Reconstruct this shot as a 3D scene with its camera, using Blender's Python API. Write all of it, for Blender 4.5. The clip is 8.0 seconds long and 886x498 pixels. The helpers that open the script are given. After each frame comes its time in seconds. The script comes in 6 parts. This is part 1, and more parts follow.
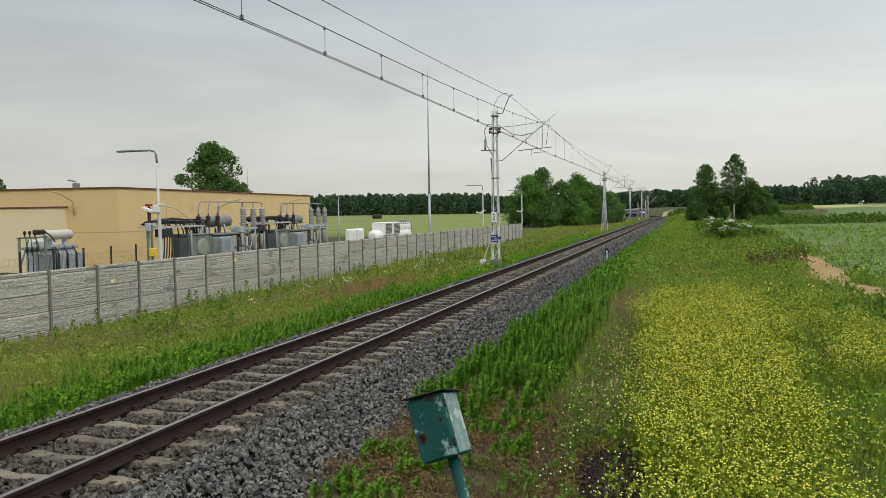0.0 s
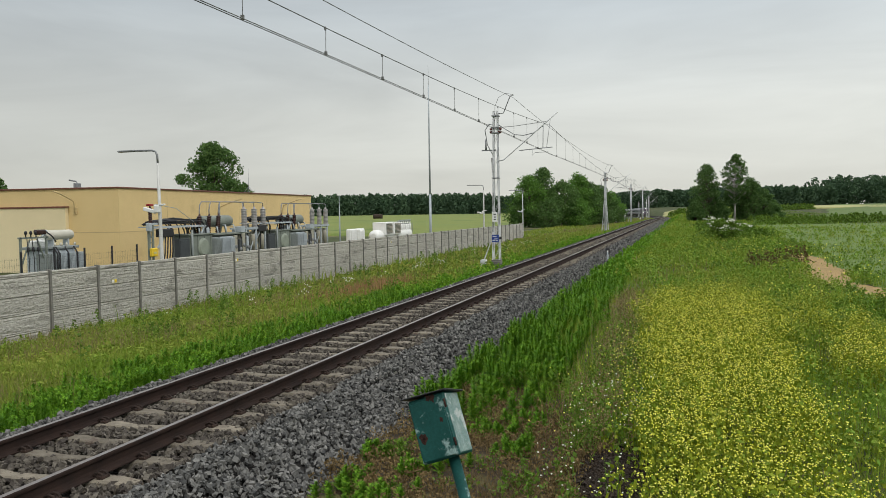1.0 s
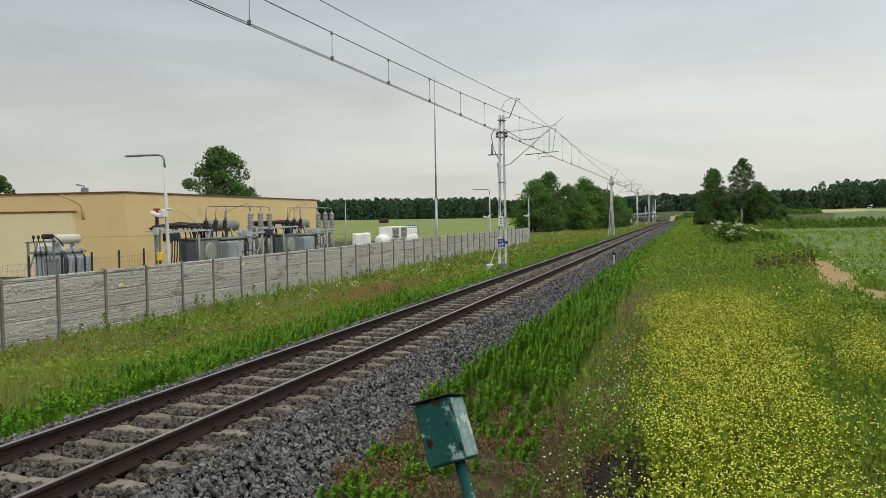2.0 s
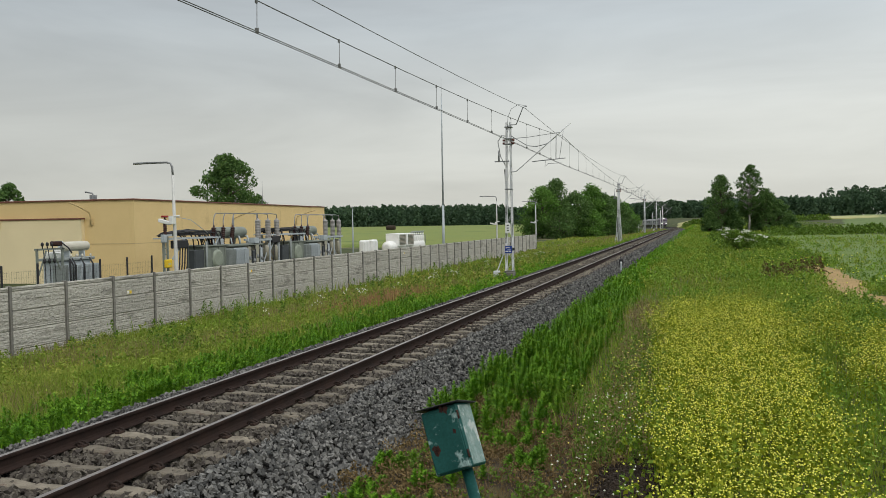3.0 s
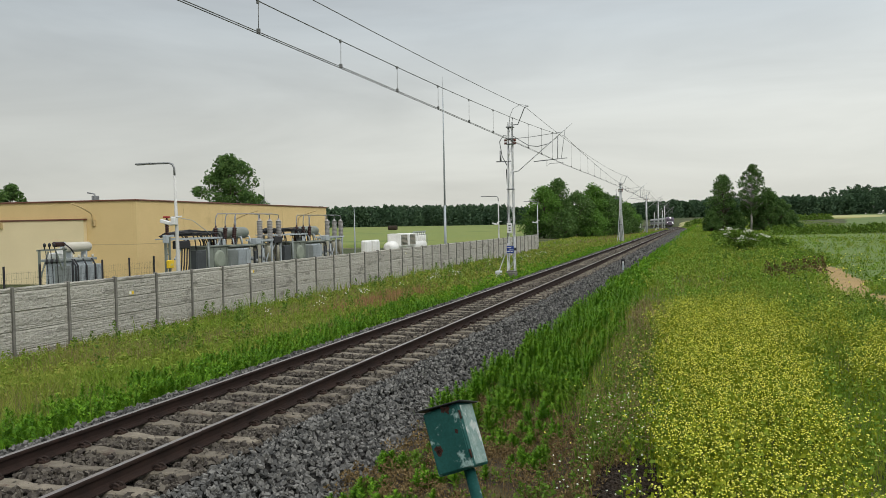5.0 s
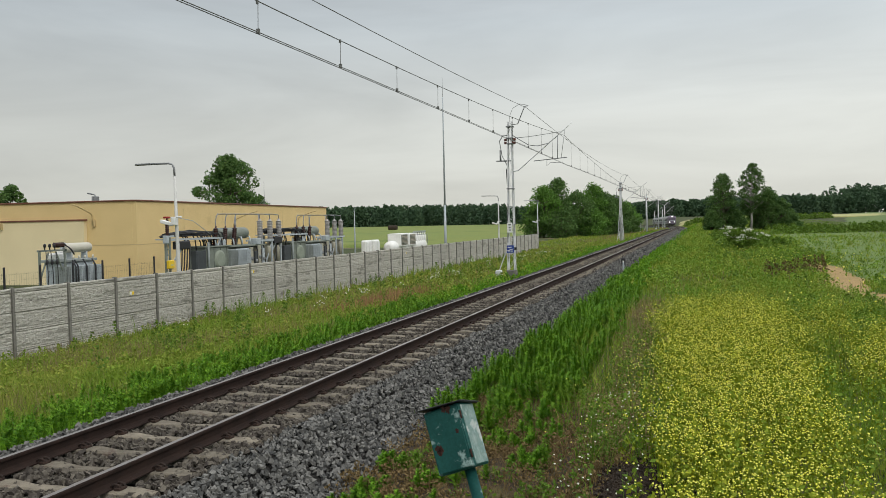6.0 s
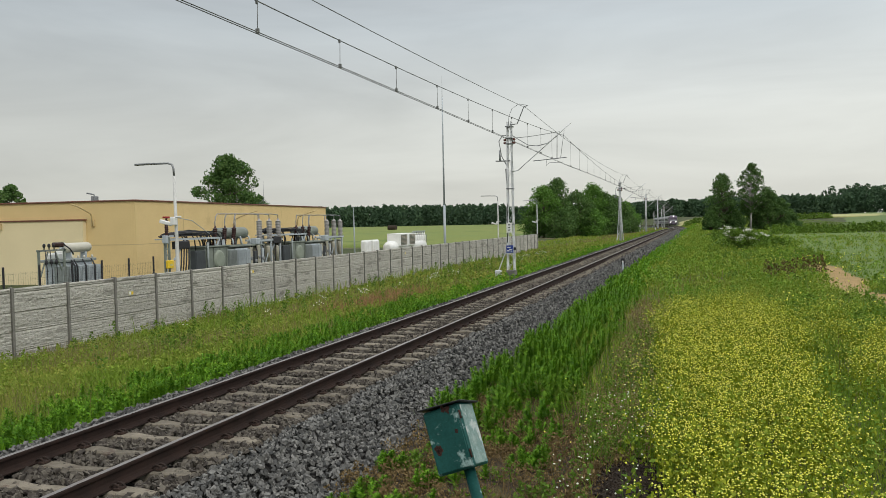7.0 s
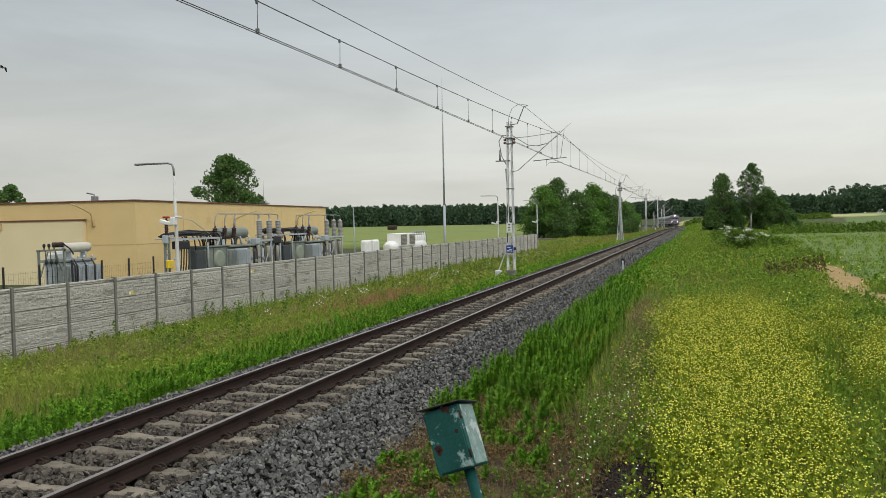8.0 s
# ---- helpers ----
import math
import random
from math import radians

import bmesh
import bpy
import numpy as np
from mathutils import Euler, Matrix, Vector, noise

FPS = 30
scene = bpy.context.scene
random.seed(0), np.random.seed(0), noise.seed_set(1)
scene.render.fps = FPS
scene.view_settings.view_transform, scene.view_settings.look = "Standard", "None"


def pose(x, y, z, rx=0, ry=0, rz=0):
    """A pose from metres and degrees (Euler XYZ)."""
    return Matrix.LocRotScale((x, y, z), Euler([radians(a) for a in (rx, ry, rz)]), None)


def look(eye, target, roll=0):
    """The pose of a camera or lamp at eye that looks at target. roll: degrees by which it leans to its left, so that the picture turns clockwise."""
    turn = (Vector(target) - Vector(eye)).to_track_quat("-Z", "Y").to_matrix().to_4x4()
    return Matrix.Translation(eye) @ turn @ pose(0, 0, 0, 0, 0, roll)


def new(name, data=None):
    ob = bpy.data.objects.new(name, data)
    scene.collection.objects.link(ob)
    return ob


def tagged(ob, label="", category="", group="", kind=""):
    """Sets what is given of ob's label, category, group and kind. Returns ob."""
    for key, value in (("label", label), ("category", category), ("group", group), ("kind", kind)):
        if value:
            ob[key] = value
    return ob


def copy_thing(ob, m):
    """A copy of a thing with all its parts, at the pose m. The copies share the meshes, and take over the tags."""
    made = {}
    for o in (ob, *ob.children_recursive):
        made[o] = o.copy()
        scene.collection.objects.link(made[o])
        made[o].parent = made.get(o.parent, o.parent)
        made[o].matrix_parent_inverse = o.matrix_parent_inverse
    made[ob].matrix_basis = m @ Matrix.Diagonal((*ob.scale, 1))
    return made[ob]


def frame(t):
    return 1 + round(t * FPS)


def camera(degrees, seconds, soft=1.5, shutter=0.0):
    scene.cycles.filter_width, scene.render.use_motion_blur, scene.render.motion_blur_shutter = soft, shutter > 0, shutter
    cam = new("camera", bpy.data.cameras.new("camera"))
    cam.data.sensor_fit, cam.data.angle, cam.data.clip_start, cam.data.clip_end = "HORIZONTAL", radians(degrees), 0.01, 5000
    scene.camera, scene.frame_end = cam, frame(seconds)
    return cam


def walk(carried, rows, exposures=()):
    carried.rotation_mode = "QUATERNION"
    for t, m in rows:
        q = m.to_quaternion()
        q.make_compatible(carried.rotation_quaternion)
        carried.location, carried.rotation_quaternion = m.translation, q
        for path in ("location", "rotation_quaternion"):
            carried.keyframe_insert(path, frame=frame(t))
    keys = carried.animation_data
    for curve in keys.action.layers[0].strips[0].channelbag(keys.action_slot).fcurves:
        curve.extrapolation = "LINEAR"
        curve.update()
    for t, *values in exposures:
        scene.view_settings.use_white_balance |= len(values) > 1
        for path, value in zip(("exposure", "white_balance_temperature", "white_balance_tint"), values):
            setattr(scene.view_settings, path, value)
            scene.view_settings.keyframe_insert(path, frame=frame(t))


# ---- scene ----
# camera: hand-held beside the line, standing still and turning a little
cam = camera(58.77, 8.0, soft=0.75)
EYE = (0.0, 0.0, 2.342)


def aim(yaw, pitch, roll):
    y, p = radians(yaw), radians(pitch)
    way = Vector((-math.sin(y) * math.cos(p), math.cos(y) * math.cos(p), math.sin(p)))
    return look(EYE, Vector(EYE) + way * 10, roll)


walk(cam, [(t, aim(a, b, c)) for t, a, b, c in (
    (0.0, 17.228, -2.839, -0.871), (0.5, 17.278, -2.833, -0.867), (1.0, 17.287, -2.839, -0.874),
    (1.5, 17.44, -2.84, -0.866), (1.7, 17.55, -2.74, -0.87), (2.8, 18.14, -2.05, -0.935), (3.0, 18.222, -2.014, -0.943), (3.5, 18.308, -2.027, -0.915),
    (4.0, 18.26, -2.052, -0.907), (4.5, 18.357, -2.0, -0.962), (4.7, 18.36, -2.0, -0.99), (5.8, 18.365, -2.02, -1.175), (6.0, 18.365, -2.025, -1.187),
    (6.5, 18.323, -2.041, -1.193), (7.0, 18.323, -2.028, -1.171), (7.5, 18.312, -2.023, -1.15),
    (8.0, 18.323, -2.031, -1.167))], exposures=[(0.0, 0.0), (1.7, 0.0), (2.8, -0.07), (3.2, -0.07), (4.4, 0.0), (8.0, 0.0)])

# world: grey layered overcast over a clear-sky model, brighter towards the horizon
world = bpy.data.worlds.new("sky")
scene.world = world
world.use_nodes = True
wt = world.node_tree
wt.nodes.clear()


def wnode(kind, **sets):
    n = wt.nodes.new(kind)
    for k, v in sets.items():
        n.inputs[k].default_value = v
    return n


SUN_EL, SUN_AZ = radians(44), radians(125)
w_out = wnode("ShaderNodeOutputWorld")
w_bg = wnode("ShaderNodeBackground", Strength=1.0)
w_sky = wnode("ShaderNodeTexSky")
w_sky.sky_type, w_sky.sun_disc = "NISHITA", False
w_sky.sun_elevation, w_sky.sun_rotation = SUN_EL, SUN_AZ
w_skys = wt.nodes.new("ShaderNodeVectorMath")
w_skys.operation = "SCALE"
w_skys.inputs["Scale"].default_value = 0.08
w_tc = wnode("ShaderNodeTexCoord")
w_sep = wnode("ShaderNodeSeparateXYZ")
w_ramp = wnode("ShaderNodeValToRGB")
w_ramp.color_ramp.elements[0].position, w_ramp.color_ramp.elements[0].color = 0.0, (0.69, 0.69, 0.63, 1)
w_ramp.color_ramp.elements[1].position, w_ramp.color_ramp.elements[1].color = 0.34, (0.52, 0.56, 0.60, 1)
e = w_ramp.color_ramp.elements.new(0.12)
e.color = (0.70, 0.715, 0.675, 1)
e = w_ramp.color_ramp.elements.new(0.24)
e.color = (0.585, 0.635, 0.655, 1)
e = w_ramp.color_ramp.elements.new(1.0)
e.color = (1.6, 1.64, 1.68, 1)
w_map = wnode("ShaderNodeMapping", Scale=(1.6, 1.6, 9.0))
w_noise = wnode("ShaderNodeTexNoise", Scale=1.3, Detail=5.0, Roughness=0.55, Distortion=0.4)
w_nr = wnode("ShaderNodeMapRange")
for k, v in (("From Min", 0.3), ("From Max", 0.7), ("To Min", 0.86), ("To Max", 1.10)):
    w_nr.inputs[k].default_value = v
w_cloud = wt.nodes.new("ShaderNodeVectorMath")
w_cloud.operation = "SCALE"
w_mix = wt.nodes.new("ShaderNodeMix")
w_mix.data_type = "RGBA"
w_mix.inputs["Factor"].default_value = 0.93
wl = wt.links.new
wl(w_tc.outputs["Generated"], w_sep.inputs[0])
wl(w_sep.outputs["Z"], w_ramp.inputs[0])
wl(w_tc.outputs["Generated"], w_map.inputs[0])
wl(w_map.outputs[0], w_noise.inputs["Vector"])
wl(w_noise.outputs[0], w_nr.inputs["Value"])
wl(w_ramp.outputs[0], w_cloud.inputs[0])
w_side = wnode("ShaderNodeMapRange")
for k, v in (("From Min", -0.9), ("From Max", 0.5), ("To Min", 0.81), ("To Max", 1.23)):
    w_side.inputs[k].default_value = v
w_mul = wnode("ShaderNodeMath")
w_mul.operation = "MULTIPLY"
wl(w_sep.outputs["X"], w_side.inputs["Value"])
wl(w_side.outputs[0], w_mul.inputs[0])
wl(w_nr.outputs[0], w_mul.inputs[1])
wl(w_mul.outputs[0], w_cloud.inputs["Scale"])
wl(w_sky.outputs[0], w_skys.inputs[0])
wl(w_skys.outputs[0], w_mix.inputs["A"])
wl(w_cloud.outputs[0], w_mix.inputs["B"])
wl(w_mix.outputs["Result"], w_bg.inputs["Color"])
wl(w_bg.outputs[0], w_out.inputs[0])

sun_data = bpy.data.lights.new("sun", "SUN")
sun_data.energy, sun_data.angle, sun_data.color = 1.22, radians(16), (1.0, 0.95, 0.87)
sun = new("sun", sun_data)
sun_way = Vector((math.sin(SUN_AZ) * math.cos(SUN_EL), math.cos(SUN_AZ) * math.cos(SUN_EL), math.sin(SUN_EL)))
sun.matrix_basis = look(sun_way * 50, (0, 0, 0))
scene.view_settings.exposure = 0.0


# ---- materials ----
def mat(name, c1, c2, scale=6.0, rough=0.8, bump=0.2, metal=0.0, fine=60.0, island=None, objrand=0.0, world_space=False,
        stain=None, stain_scale=1.5, stain_at=0.6, stretch=(1, 1, 1), translucent=0.0, spec=0.3):
    """Two-scale noise between c1 and c2, fine bump; island: a colour reached by random island; stain: a patchy third colour."""
    m = bpy.data.materials.new(name)
    m.use_nodes = True
    nt = m.node_tree
    bsdf = nt.nodes["Principled BSDF"]
    ln = nt.links.new

    def node(kind, **sets):
        n = nt.nodes.new(kind)
        for k, v in sets.items():
            n.inputs[k].default_value = v
        return n

    def mixc(fac, a, b):
        n = node("ShaderNodeMix")
        n.data_type = "RGBA"
        for sock, val in (("Factor", fac), ("A", a), ("B", b)):
            if isinstance(val, (tuple, float, int)):
                n.inputs[sock].default_value = (*val, 1) if isinstance(val, tuple) else val
            else:
                ln(val, n.inputs[sock])
        return n.outputs["Result"]

    def ramp(sock, lo, hi, a=0.0, b=1.0):
        n = node("ShaderNodeMapRange")
        for k, v in (("From Min", lo), ("From Max", hi), ("To Min", a), ("To Max", b)):
            n.inputs[k].default_value = v
        ln(sock, n.inputs["Value"])
        return n.outputs[0]

    if world_space:
        vec = node("ShaderNodeNewGeometry").outputs["Position"]
    else:
        vec = node("ShaderNodeTexCoord").outputs["Object"]
    mp = node("ShaderNodeMapping", Scale=stretch)
    ln(vec, mp.inputs[0])
    vec = mp.outputs[0]
    if objrand:
        oi = node("ShaderNodeObjectInfo")
        off = node("ShaderNodeVectorMath")
        off.operation = "ADD"
        sc = node("ShaderNodeVectorMath")
        sc.operation = "SCALE"
        sc.inputs["Scale"].default_value = 37.0
        cmb = node("ShaderNodeCombineXYZ")
        for k in "XYZ":
            ln(oi.outputs["Random"], cmb.inputs[k])
        ln(cmb.outputs[0], sc.inputs[0])
        ln(vec, off.inputs[0])
        ln(sc.outputs[0], off.inputs[1])
        vec = off.outputs[0]
    n1 = node("ShaderNodeTexNoise", Scale=scale, Detail=4.0, Roughness=0.6)
    n2 = node("ShaderNodeTexNoise", Scale=fine, Detail=3.0, Roughness=0.6)
    ln(vec, n1.inputs["Vector"])
    ln(vec, n2.inputs["Vector"])
    col = mixc(ramp(n1.outputs[0], 0.33, 0.67), c1, c2)
    if stain:
        n3 = node("ShaderNodeTexNoise", Scale=stain_scale, Detail=5.0, Roughness=0.65)
        ln(vec, n3.inputs["Vector"])
        col = mixc(ramp(n3.outputs[0], stain_at, stain_at + 0.07), col, stain)
    if island:
        geo = node("ShaderNodeNewGeometry")
        col = mixc(geo.outputs["Random Per Island"], col, island)
    val = node("ShaderNodeHueSaturation")
    ln(col, val.inputs["Color"])
    ln(ramp(n2.outputs[0], 0.25, 0.75, 0.8, 1.2), val.inputs["Value"])
    col = val.outputs[0]
    if objrand:
        v2 = node("ShaderNodeHueSaturation")
        ln(col, v2.inputs["Color"])
        ln(ramp(oi.outputs["Random"], 0, 1, 1 - objrand, 1 + objrand), v2.inputs["Value"])
        col = v2.outputs[0]
    ln(col, bsdf.inputs["Base Color"])
    bsdf.inputs["Metallic"].default_value = metal
    bsdf.inputs["Specular IOR Level"].default_value = 0.12 if translucent else spec
    ln(ramp(n1.outputs[0], 0.3, 0.7, max(rough - 0.1, 0.05), min(rough + 0.1, 1.0)), bsdf.inputs["Roughness"])
    if bump:
        b = node("ShaderNodeBump", Strength=bump, Distance=0.02)
        ln(n2.outputs[0], b.inputs["Height"])
        ln(b.outputs[0], bsdf.inputs["Normal"])
    if translucent:
        tr = node("ShaderNodeBsdfTranslucent")
        ln(col, tr.inputs["Color"])
        ms = node("ShaderNodeMixShader", Fac=translucent)
        out = nt.nodes["Material Output"]
        ln(bsdf.outputs[0], ms.inputs[1])
        ln(tr.outputs[0], ms.inputs[2])
        ln(ms.outputs[0], out.inputs[0])
    return m


def glow(name, colour, strength):
    m = bpy.data.materials.new(name)
    m.use_nodes = True
    b = m.node_tree.nodes["Principled BSDF"]
    b.inputs["Base Color"].default_value = (*colour, 1)
    b.inputs["Emission Color"].default_value = (*colour, 1)
    b.inputs["Emission Strength"].default_value = strength
    return m


M_RAIL = mat("rail_rust", (0.018, 0.012, 0.010), (0.032, 0.02, 0.016), 5, 0.9, 0.25, 0.0, 90, spec=0.15)
M_RAILTOP = mat("rail_polished", (0.36, 0.33, 0.31), (0.28, 0.24, 0.22), 3, 0.35, 0.05, 0.9, 80)
M_SLEEPER = mat("concrete_sleeper", (0.205, 0.178, 0.135), (0.135, 0.118, 0.09), 7, 0.9, 0.4, 0, 70, objrand=0.2, stain=(0.12, 0.09, 0.07), stain_scale=4, stain_at=0.58)
M_CLIP = mat("rusty_clip", (0.025, 0.018, 0.015), (0.05, 0.032, 0.025), 20, 0.85, 0.3, 0.0, 100, spec=0.2)
M_STONE = mat("ballast_stone", (0.163, 0.16, 0.149), (0.225, 0.22, 0.203), 9, 0.9, 0.3, 0, 70, island=(0.045, 0.046, 0.045), spec=0.2)
M_STONE_TRACK = mat("ballast_stone_rusty", (0.115, 0.102, 0.083), (0.165, 0.148, 0.12), 9, 0.9, 0.3, 0, 70, island=(0.045, 0.038, 0.033), spec=0.2)
# Near-black so that the gaps between the stones look shaded.
M_BALLAST_SHADE = mat("ballast_bed", (0.025, 0.024, 0.023), (0.05, 0.048, 0.045), 18, 0.95, 0.9, 0, 40, world_space=True, spec=0.05)
M_FENCE = mat("concrete_slab", (0.435, 0.422, 0.37), (0.29, 0.28, 0.242), 13, 0.95, 0.9, 0, 34, objrand=0.09, stain=(0.215, 0.208, 0.178), stain_scale=1.8, stain_at=0.57, stretch=(1, 0.5, 1.7))
M_POST = mat("concrete_post", (0.175, 0.168, 0.148), (0.135, 0.13, 0.113), 5, 0.95, 0.3, 0, 60, objrand=0.12)
M_WALL = mat("yellow_render", (0.68, 0.51, 0.245), (0.64, 0.48, 0.23), 0.6, 0.9, 0.15, 0, 55, stain=(0.585, 0.43, 0.205), stain_scale=0.35, stain_at=0.62)
# The annex's own pale yellow, lightened further for the light falling on it.
M_WALL2 = mat("lit_pale_yellow_render", (0.76, 0.645, 0.40), (0.72, 0.61, 0.375), 0.6, 0.9, 0.15, 0, 55)
M_CAP = mat("brown_flashing", (0.19, 0.075, 0.05), (0.15, 0.06, 0.04), 2, 0.5, 0.1, 0.1, 60)
M_ROOF = mat("roof_felt", (0.12, 0.12, 0.12), (0.16, 0.155, 0.15), 2, 0.95, 0.2, 0, 40)
M_GALV = mat("galvanised_steel", (0.66, 0.67, 0.67), (0.55, 0.56, 0.56), 4, 0.5, 0.1, 0.1, 60)
M_GALVD = mat("dull_steel", (0.27, 0.28, 0.28), (0.20, 0.205, 0.21), 4, 0.55, 0.1, 0.4, 60)
M_WIRE = mat("copper_wire_aged", (0.12, 0.125, 0.12), (0.17, 0.17, 0.16), 2, 0.7, 0.0, 0.1, 60)
M_INSUL = mat("brown_insulator", (0.03, 0.014, 0.012), (0.05, 0.02, 0.016), 5, 0.25, 0.05, 0, 60)
M_INSULG = mat("grey_insulator", (0.36, 0.35, 0.335), (0.30, 0.29, 0.28), 5, 0.3, 0.05, 0, 60)
M_WHITE = mat("white_paint", (0.78, 0.78, 0.75), (0.70, 0.70, 0.67), 3, 0.5, 0.1, 0, 60)
M_BLACK = mat("black_plastic", (0.02, 0.02, 0.022), (0.03, 0.03, 0.032), 3, 0.5, 0.1, 0, 60)
M_BLUE = mat("blue_plate", (0.02, 0.05, 0.24), (0.025, 0.06, 0.28), 3, 0.4, 0.05, 0, 60)
M_YELLOW = mat("yellow_plate", (0.75, 0.52, 0.03), (0.70, 0.47, 0.03), 3, 0.45, 0.05, 0, 60)
M_GREY = mat("grey_paint", (0.26, 0.285, 0.275), (0.22, 0.245, 0.235), 2, 0.5, 0.1, 0, 60, stain=(0.17, 0.17, 0.16), stain_scale=3, stain_at=0.66)
M_GREYL = mat("light_grey_paint", (0.42, 0.46, 0.48), (0.35, 0.39, 0.41), 2, 0.45, 0.1, 0, 60)
M_GREYG = mat("green_grey_paint", (0.20, 0.225, 0.19), (0.165, 0.185, 0.16), 2, 0.5, 0.1, 0, 60)
M_DARK = mat("dark_grey_paint", (0.06, 0.068, 0.072), (0.05, 0.056, 0.06), 2, 0.5, 0.1, 0, 60)
# Lighter tone of the tank's green-grey; the cover's lit look is in the colour.
M_HATCH = mat("lit_green_paint", (0.27, 0.30, 0.24), (0.23, 0.26, 0.21), 3, 0.5, 0.1, 0, 60)
M_LABEL = mat("faded_yellow_label", (0.58, 0.52, 0.20), (0.50, 0.46, 0.20), 9, 0.6, 0.05, 0, 60)
M_BEIGE = mat("beige_grey_paint", (0.36, 0.345, 0.27), (0.29, 0.28, 0.22), 2, 0.6, 0.1, 0, 60, stain=(0.20, 0.18, 0.13), stain_scale=3, stain_at=0.6)
M_POLE = mat("pale_pole_paint", (0.58, 0.58, 0.55), (0.50, 0.50, 0.475), 3, 0.5, 0.1, 0, 60)
M_RED = mat("red_paint", (0.35, 0.03, 0.03), (0.30, 0.025, 0.025), 3, 0.5, 0.1, 0, 60)


# ---- geometry helpers ----
class Geo:
    """Collects vertices and faces of one mesh."""

    def __init__(self):
        self.v, self.f, self.s = [], [], []

    def add(self, verts, faces, smooth=False):
        o = len(self.v)
        self.v += [tuple(p) for p in verts]
        self.f += [tuple(i + o for i in q) for q in faces]
        self.s += [smooth] * len(faces)
        return self

    def box(self, c, size, m=None, ch=0.0):
        """A box with chamfered edges (ch)."""
        hx, hy, hz = (d / 2 for d in size)
        m = m or Matrix()
        if not ch:
            vs = [Vector((x * hx, y * hy, z * hz)) for x in (-1, 1) for y in (-1, 1) for z in (-1, 1)]
            fs = [(0, 1, 3, 2), (4, 6, 7, 5), (0, 4, 5, 1), (2, 3, 7, 6), (0, 2, 6, 4), (1, 5, 7, 3)]
        else:
            bm = bmesh.new()
            bmesh.ops.create_cube(bm, size=1.0)
            bmesh.ops.scale(bm, vec=size, verts=bm.verts)
            bmesh.ops.bevel(bm, geom=list(bm.edges), offset=ch, segments=1, affect="EDGES")
            bm.verts.index_update()
            vs = [v.co.copy() for v in bm.verts]
            fs = [tuple(v.index for v in f.verts) for f in bm.faces]
            bm.free()
        return self.add([Vector(c) + (m @ p) for p in vs], fs)

    def bar(self, p, q, w, h=None, ch=0.0):
        """A square bar from p to q."""
        p, q = Vector(p), Vector(q)
        d = q - p
        rot = d.to_track_quat("Y", "Z").to_matrix().to_4x4()
        return self.box((p + q) / 2, (w, d.length, h or w), rot, ch)

    def tube(self, path, r, n=8, caps=True, smooth=True):
        """A round tube along a path; r: a radius or one for each point."""
        path = [Vector(p) for p in path]
        rs = r if isinstance(r, (list, tuple)) else [r] * len(path)
        vs, fs = [], []
        ref = None
        for i, p in enumerate(path):
            d = (path[min(i + 1, len(path) - 1)] - path[max(i - 1, 0)]).normalized()
            if ref is None:
                ref = d.orthogonal().normalized()
            ref = (ref - d * ref.dot(d)).normalized()
            side = d.cross(ref)
            vs += [p + (ref * math.cos(2 * math.pi * k / n) + side * math.sin(2 * math.pi * k / n)) * rs[i] for k in range(n)]
        for i in range(len(path) - 1):
            fs += [(i * n + k, i * n + (k + 1) % n, (i + 1) * n + (k + 1) % n, (i + 1) * n + k) for k in range(n)]
        self.add(vs, fs, smooth)
        if caps:
            o = len(self.v) - len(vs)
            self.f += [tuple(o + k for k in reversed(range(n))), tuple(len(self.v) - n + k for k in range(n))]
            self.s += [False, False]
        return self

    def lathe(self, profile, n=16, m=None):
        """Turned round z; profile: (radius, height) from below."""
        m = m or Matrix()
        vs = [m @ Vector((r * math.cos(2 * math.pi * k / n), r * math.sin(2 * math.pi * k / n), z)) for r, z in profile for k in range(n)]
        fs = [(i * n + k, i * n + (k + 1) % n, (i + 1) * n + (k + 1) % n, (i + 1) * n + k) for i in range(len(profile) - 1) for k in range(n)]
        o = len(self.v)
        self.add(vs, fs, True)
        self.f += [tuple(o + k for k in reversed(range(n))), tuple(len(self.v) - n + k for k in range(n))]
        self.s += [False, False]
        return self

    def mesh(self, name, material):
        me = bpy.data.meshes.new(name)
        me.from_pydata(self.v, [], self.f)
        me.polygons.foreach_set("use_smooth", self.s)
        me.materials.append(material)
        me.update()
        return me


def part(name, geo, material, parent=None, label="", at=None):
    """Links a geometry as one mesh object, under a thing or a part."""
    me = geo if isinstance(geo, bpy.types.Mesh) else geo.mesh(name, material)
    ob = new(name, me)
    ob.parent = parent
    if at is not None:
        ob.matrix_basis = at
    return tagged(ob, label)


def thing(name, label, category, at=None, group="", kind=""):
    ob = new(name)
    ob.empty_display_size = 0.2
    if at is not None:
        ob.matrix_basis = at
    return tagged(ob, label, category, group, kind)


def raw_mesh(name, verts, faces, material, smooth=False):
    """A mesh from arrays; faces all of one size."""
    me = bpy.data.meshes.new(name)
    k = faces.shape[1]
    me.vertices.add(len(verts))
    me.vertices.foreach_set("co", np.ascontiguousarray(verts, np.float32).ravel())
    me.loops.add(faces.size)
    me.loops.foreach_set("vertex_index", np.ascontiguousarray(faces, np.int32).ravel())
    me.polygons.add(len(faces))
    me.polygons.foreach_set("loop_start", np.arange(0, faces.size, k, dtype=np.int32))
    me.polygons.foreach_set("use_smooth", np.full(len(faces), smooth))
    me.materials.append(material)
    me.update(calc_edges=True)
    return me


